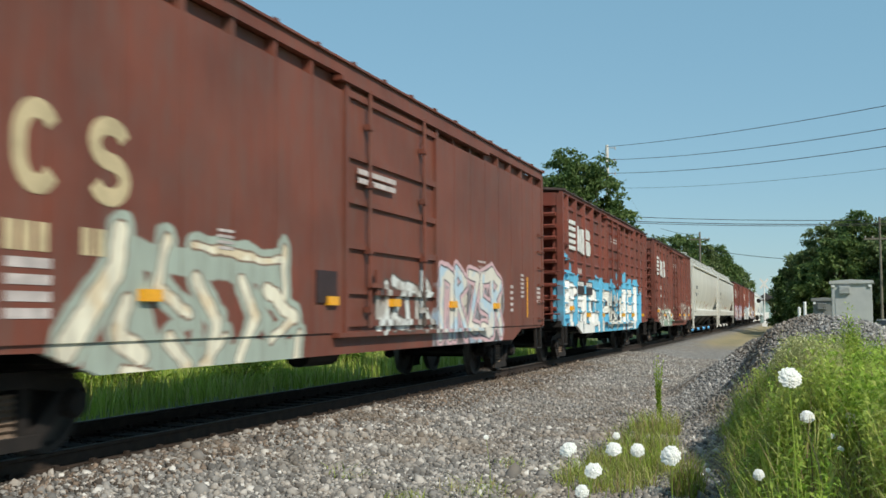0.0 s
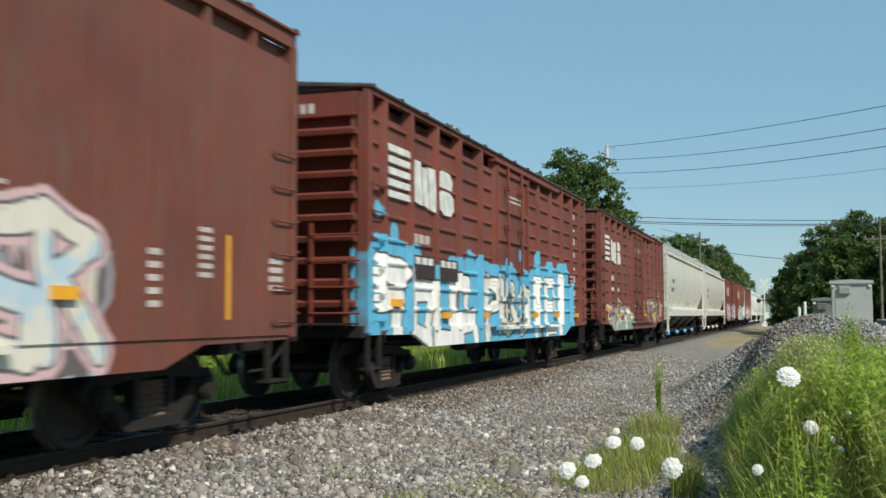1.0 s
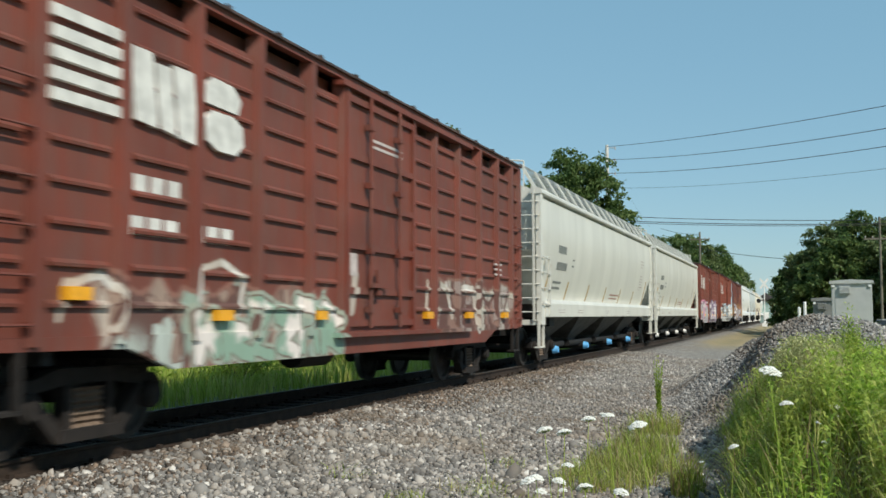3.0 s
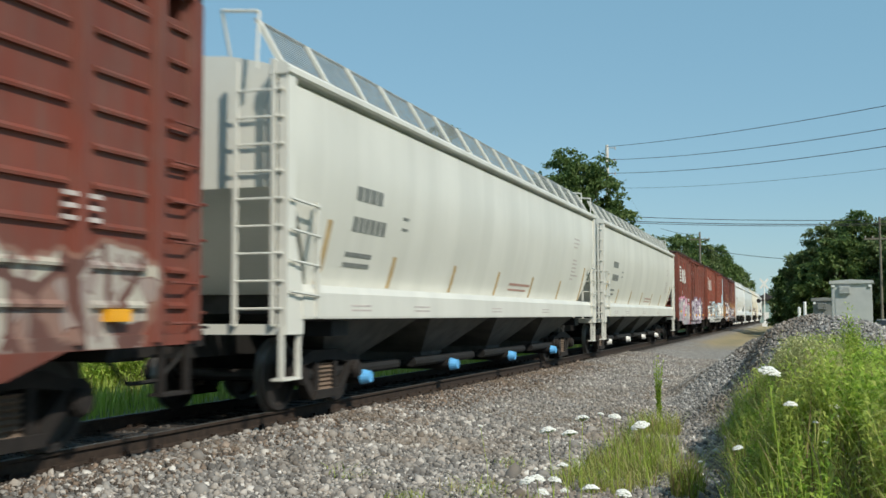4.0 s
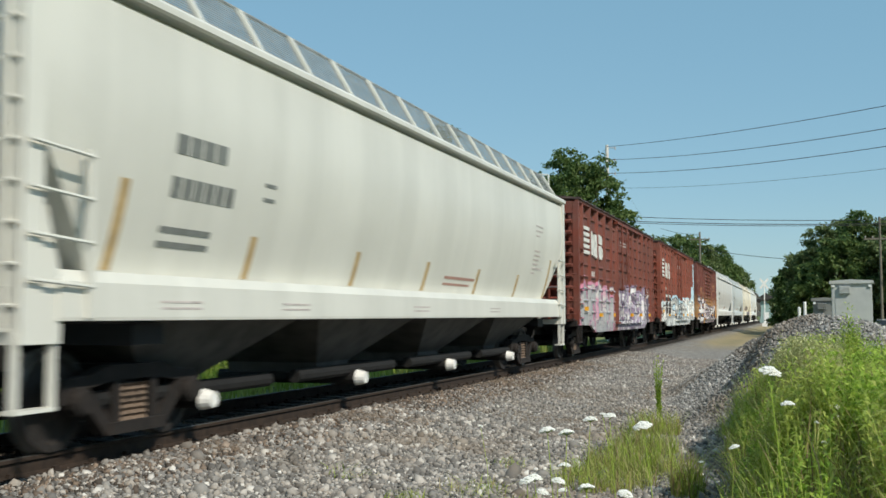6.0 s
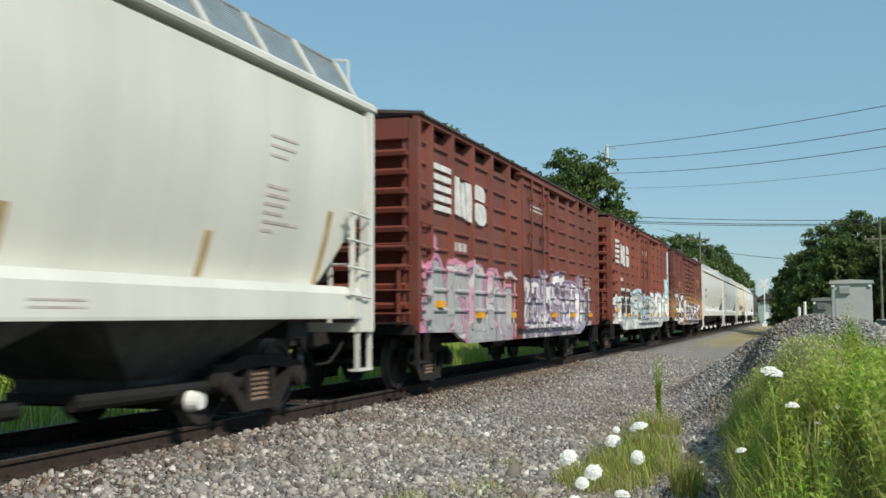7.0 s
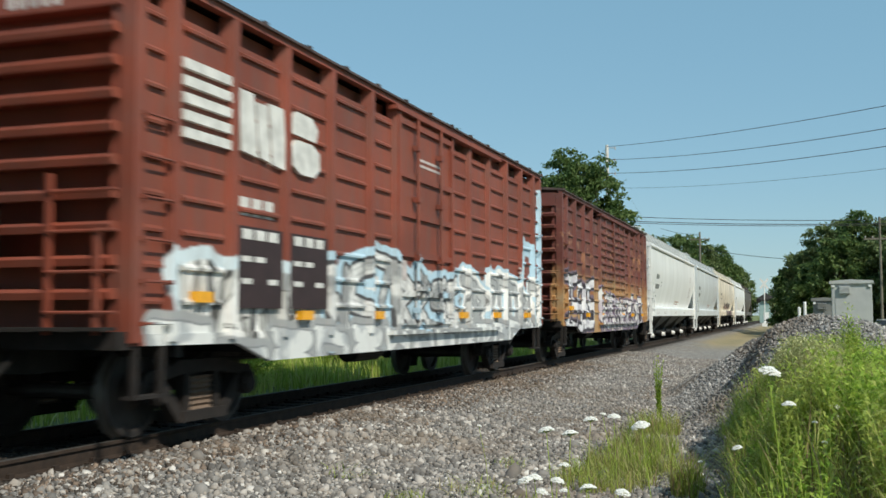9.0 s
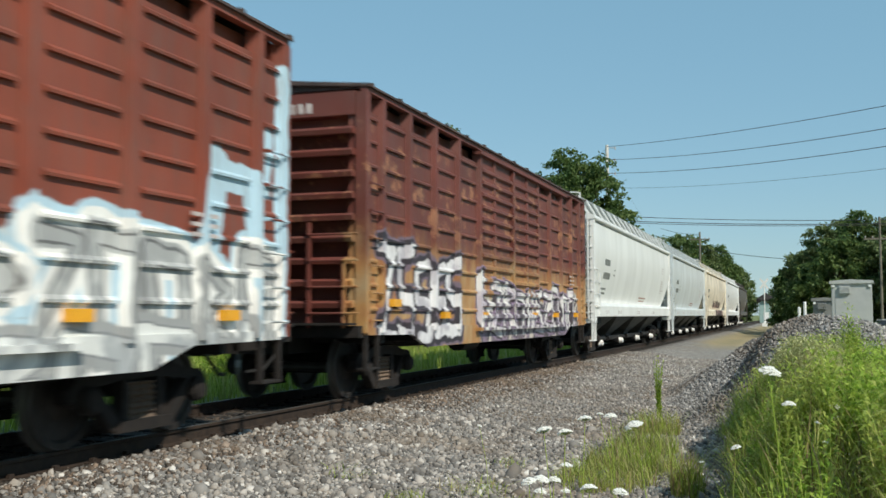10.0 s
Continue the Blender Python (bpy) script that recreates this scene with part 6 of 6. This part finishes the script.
def cabinet(x, y, w, dep, h, material, label, base=0.3):
    thing = tagged(new("signal_cabinet"), label, "cabinet", "signal cabinets")
    thing.matrix_basis = pose(x, y, ground_z(x, y), 0, 0, -4)
    bm = bmesh.new()
    box(bm, -w / 2 - 0.05, w / 2 + 0.05, -dep / 2 - 0.05, dep / 2 + 0.05, -0.1, base)
    part("plinth", bm, M_CONCRETE, thing)
    bm = bmesh.new()
    box(bm, -w / 2, w / 2, -dep / 2, dep / 2, base, h - 0.08)
    bmesh.ops.bevel(bm, geom=bm.edges[:], offset=0.02, segments=2, affect="EDGES")
    part("body", bm, material, thing)
    bm = bmesh.new()
    prism(bm, [(-w / 2 - 0.07, h - 0.12), (w / 2 + 0.07, h - 0.12), (w / 2 + 0.05, h - 0.02), (0, h + 0.02), (-w / 2 - 0.05, h - 0.02)], "y", -dep / 2 - 0.07, dep / 2 + 0.07)
    part("lid", bm, material, thing)
    bm = bmesh.new()
    box(bm, -w / 2 + 0.12, w / 2 - 0.12, -dep / 2 - 0.015, -dep / 2 + 0.01, base + 0.1, h - 0.62)
    door = part("door", bm, material, thing)
    bm = bmesh.new()
    rod(bm, (w / 2 - 0.22, -dep / 2 - 0.05, h * 0.45), (w / 2 - 0.22, -dep / 2 - 0.05, h * 0.45 + 0.14), 0.015, 6)
    part("handle", bm, M_MARK_DARK, door)
    bm = bmesh.new()
    box(bm, -w * 0.3, -w * 0.3 + 0.34, -dep / 2 - 0.09, -dep / 2 + 0.01, h - 0.46, h - 0.2)
    for k in range(4):
        box(bm, -w * 0.3 + 0.02, -w * 0.3 + 0.32, -dep / 2 - 0.1, -dep / 2 - 0.085, h - 0.44 + 0.06 * k, h - 0.405 + 0.06 * k)
    part("vent", bm, material, thing)
    for sx in (-1, 1):
        bm = bmesh.new()
        box(bm, sx * (w / 2 - 0.06) - 0.05, sx * (w / 2 - 0.06) + 0.05, -dep / 2 - 0.05, -dep / 2 - 0.004, h - 0.24, h - 0.17)
        part("lamp_bracket", bm, M_WHITE, thing)
    return thing


cabinet(1.84, 38.2, 1.28, 1.1, 2.88, M_CAB, "tall pale grey steel signal cabinet behind the heap")
cabinet(1.1, 44.0, 0.85, 0.6, 2.38, M_CAB2, "low grey steel equipment cabinet beside posts")


def marker_post(x, y, h, label):
    bm = bmesh.new()
    rod(bm, (0, 0, -0.1), (0, 0, h), 0.055, 10)
    rod(bm, (0, 0, h), (0, 0, h + 0.03), 0.06, 10, 0.03)
    ob = new("marker_post", finish("marker_post", bm, M_WHITE))
    ob.location = (x, y, ground_z(x, y))
    tagged(ob, label, "post", "marker posts")


p = Vector((0.32, 40.00, 1.65))
marker_post(p.x, p.y, p.z + 0.5, "white plastic marker post by the track")
p = Vector((0.13, 42.00, 1.48))
marker_post(p.x, p.y, p.z + 0.5, "short white plastic marker post by the track")


def parked_car(x, y, turn, paint, label):
    thing = tagged(new("parked_car"), label, "car", "parked cars")
    thing.matrix_basis = pose(x, y, ground_z(x, y), 0, 0, turn)
    bm = bmesh.new()
    prism(bm, [(-2.2, 0.35), (-2.25, 0.7), (-2.1, 0.92), (-1.3, 0.98), (1.0, 0.96), (2.0, 0.82), (2.2, 0.6), (2.15, 0.32)], "y", -0.86, 0.86)
    bmesh.ops.bevel(bm, geom=bm.edges[:], offset=0.06, segments=2, affect="EDGES")
    part("body", bm, paint, thing)
    bm = bmesh.new()
    lo = [(-1.75, 0.95), (-1.1, 1.42), (0.15, 1.45), (1.05, 0.95)]
    a = [bm.verts.new((u, -0.8 + 0.16 * (v - 0.95) / 0.5, v)) for u, v in lo]
    b = [bm.verts.new((u, 0.8 - 0.16 * (v - 0.95) / 0.5, v)) for u, v in lo]
    bm.faces.new(a)
    bm.faces.new(b[::-1])
    for i in range(4):
        bm.faces.new((a[i], b[i], b[(i + 1) % 4], a[(i + 1) % 4]))
    part("windows", bm, M_GLASS, thing)
    bm = bmesh.new()
    box(bm, -1.12, 0.2, -0.64, 0.64, 1.42, 1.47)
    part("roof", bm, paint, thing)
    for u in (-1.35, 1.35):
        for v in (-0.8, 0.8):
            bm = bmesh.new()
            rod(bm, (u, v - 0.1, 0.32), (u, v + 0.1, 0.32), 0.32, 18)
            wheel = part("wheel", bm, M_TYRE, thing)
            bm = bmesh.new()
            rod(bm, (u, v - 0.11, 0.32), (u, v + 0.11, 0.32), 0.2, 12)
            part("rim", bm, M_SILVER, wheel)


parked_car(5.5, 52.0, 8, M_CARBODY, "dark blue-grey parked car behind the heap")
parked_car(5.2, 58.5, 8, M_SILVER, "silver parked car behind the heap")


# crossing: crossbuck mast with lamps
def crossing_signal(x, y, label):
    thing = tagged(new("crossing_signal"), label, "crossing signal")
    thing.location = (x, y, ground_z(x, y))
    bm = bmesh.new()
    rod(bm, (0, 0, 0), (0, 0, 6.1), 0.07, 10)
    box(bm, -0.35, 0.35, -0.35, 0.35, 0, 0.5)
    part("mast", bm, M_WHITE, thing)
    for s in (1, -1):
        bm = bmesh.new()
        c, n = Vector((0, -0.14 - 0.03 * s, 5.9)), Vector((math.cos(radians(52)) * s, 0, math.sin(radians(52))))
        t = Vector((-n.z, 0, n.x)) * 0.14
        lo, hi = c - n * 0.85, c + n * 0.85
        prism(bm, [((lo + t).x, (lo + t).z), ((hi + t).x, (hi + t).z), ((hi - t).x, (hi - t).z), ((lo - t).x, (lo - t).z)], "y", c.y - 0.012, c.y + 0.012)
        part("crossbuck_board", bm, M_WHITE, thing)
    bm = bmesh.new()
    box(bm, -0.9, 0.9, -0.05, 0.05, 3.55, 3.68)
    for s in (-0.75, 0.75):
        rod(bm, (s, -0.3, 3.55), (s, 0.05, 3.55), 0.3, 14)
    part("lamp_bar", bm, M_UNDER, thing)


p = Vector((-4.03, 149.95, 5.94))
crossing_signal(p.x, p.y, "white crossbuck mast with dark warning lamps at the crossing")
p = Vector((-2.04, 109.98, 1.88))
bm = bmesh.new()
rod(bm, (0, 0, -0.1), (0, 0, 2.3), 0.16, 8, 0.13)
ob = new("wooden_post", finish("wooden_post", bm, M_POLEDARK))
ob.location = (p.x, p.y, ground_z(p.x, p.y))
tagged(ob, "short weathered wooden post beside the track", "post")
# building beyond the crossing
M_TEAL = plain("pale teal siding", (0.3, 0.42, 0.4), 0.7, 0, 0.1, 2)
M_SHINGLE = plain("dark roof felt", (0.05, 0.045, 0.045), 0.85, 0, 0.25, 3)
house = tagged(new("shed"), "small teal shed with a dark roof beyond the crossing", "shed")
house.location = (-6.3, 196, -0.5)
house.location.x = Vector((-4.98, 195.94, 3.02)).x
bm = bmesh.new()
box(bm, -1.2, 1.2, 0, 5, 0, 4.4)
part("wall", bm, M_TEAL, house)
bm = bmesh.new()
prism(bm, [(-1.7, 4.3), (1.7, 4.3), (1.6, 4.7), (0.0, 5.7), (-1.6, 4.7)], "y", -0.5, 5.5)
part("roof", bm, M_SHINGLE, house)
bm = bmesh.new()
box(bm, -0.5, 0.4, -0.05, 0.05, 0.1, 2.2)
part("door", bm, M_WHITE, house)


# ---- what moves ----
def motions():
    for car, y0 in MOVERS:
        walk(car, [(0.0, pose(TRACK_X, y0, 0)), (5.0, pose(TRACK_X, y0 - SPEED * 5, 0)), (SECONDS, pose(TRACK_X, y0 - SPEED * SECONDS, 0))])
    frames = int(SECONDS * FPS)
    for wheel, d, x in SPINNING:
        walk(wheel, [(k / FPS, pose(x, d, WHEEL_R, math.degrees(SPEED * k / FPS / WHEEL_R) % 360)) for k in range(frames + 1)])
    for plant, base, phase, pace, umbel, rel in FLOWERS:
        rows, nods = [], []
        ease = 0.25 if rel.z > 1.2 else 1.0
        for k in range(41):
            t = 0.25 * k
            gust = 1.0 - min(1.0, max(0.0, (t - 1.3) / 0.9))
            gust = max(gust, (1.0 - abs(t - 7.0) / 0.6) * (1.0 if base.x < -0.9 else 0.2))
            gust = gust * gust * (3 - 2 * gust)
            sway = math.sin(2.3 * pace * t + phase) + 0.5 * math.sin(4.1 * t + 2 * phase)
            rows.append((t, pose(base.x, base.y, base.z, ease * gust * (20 + 3 * sway) + 0.5 * ease * sway, ease * (11 * gust + 0.9 * sway), 0)))
            nods.append((t, pose(rel.x, rel.y, rel.z, gust * 42 + 2 * sway, 2 * sway, 0)))
        walk(plant, rows)
        walk(umbel, nods)


motions()
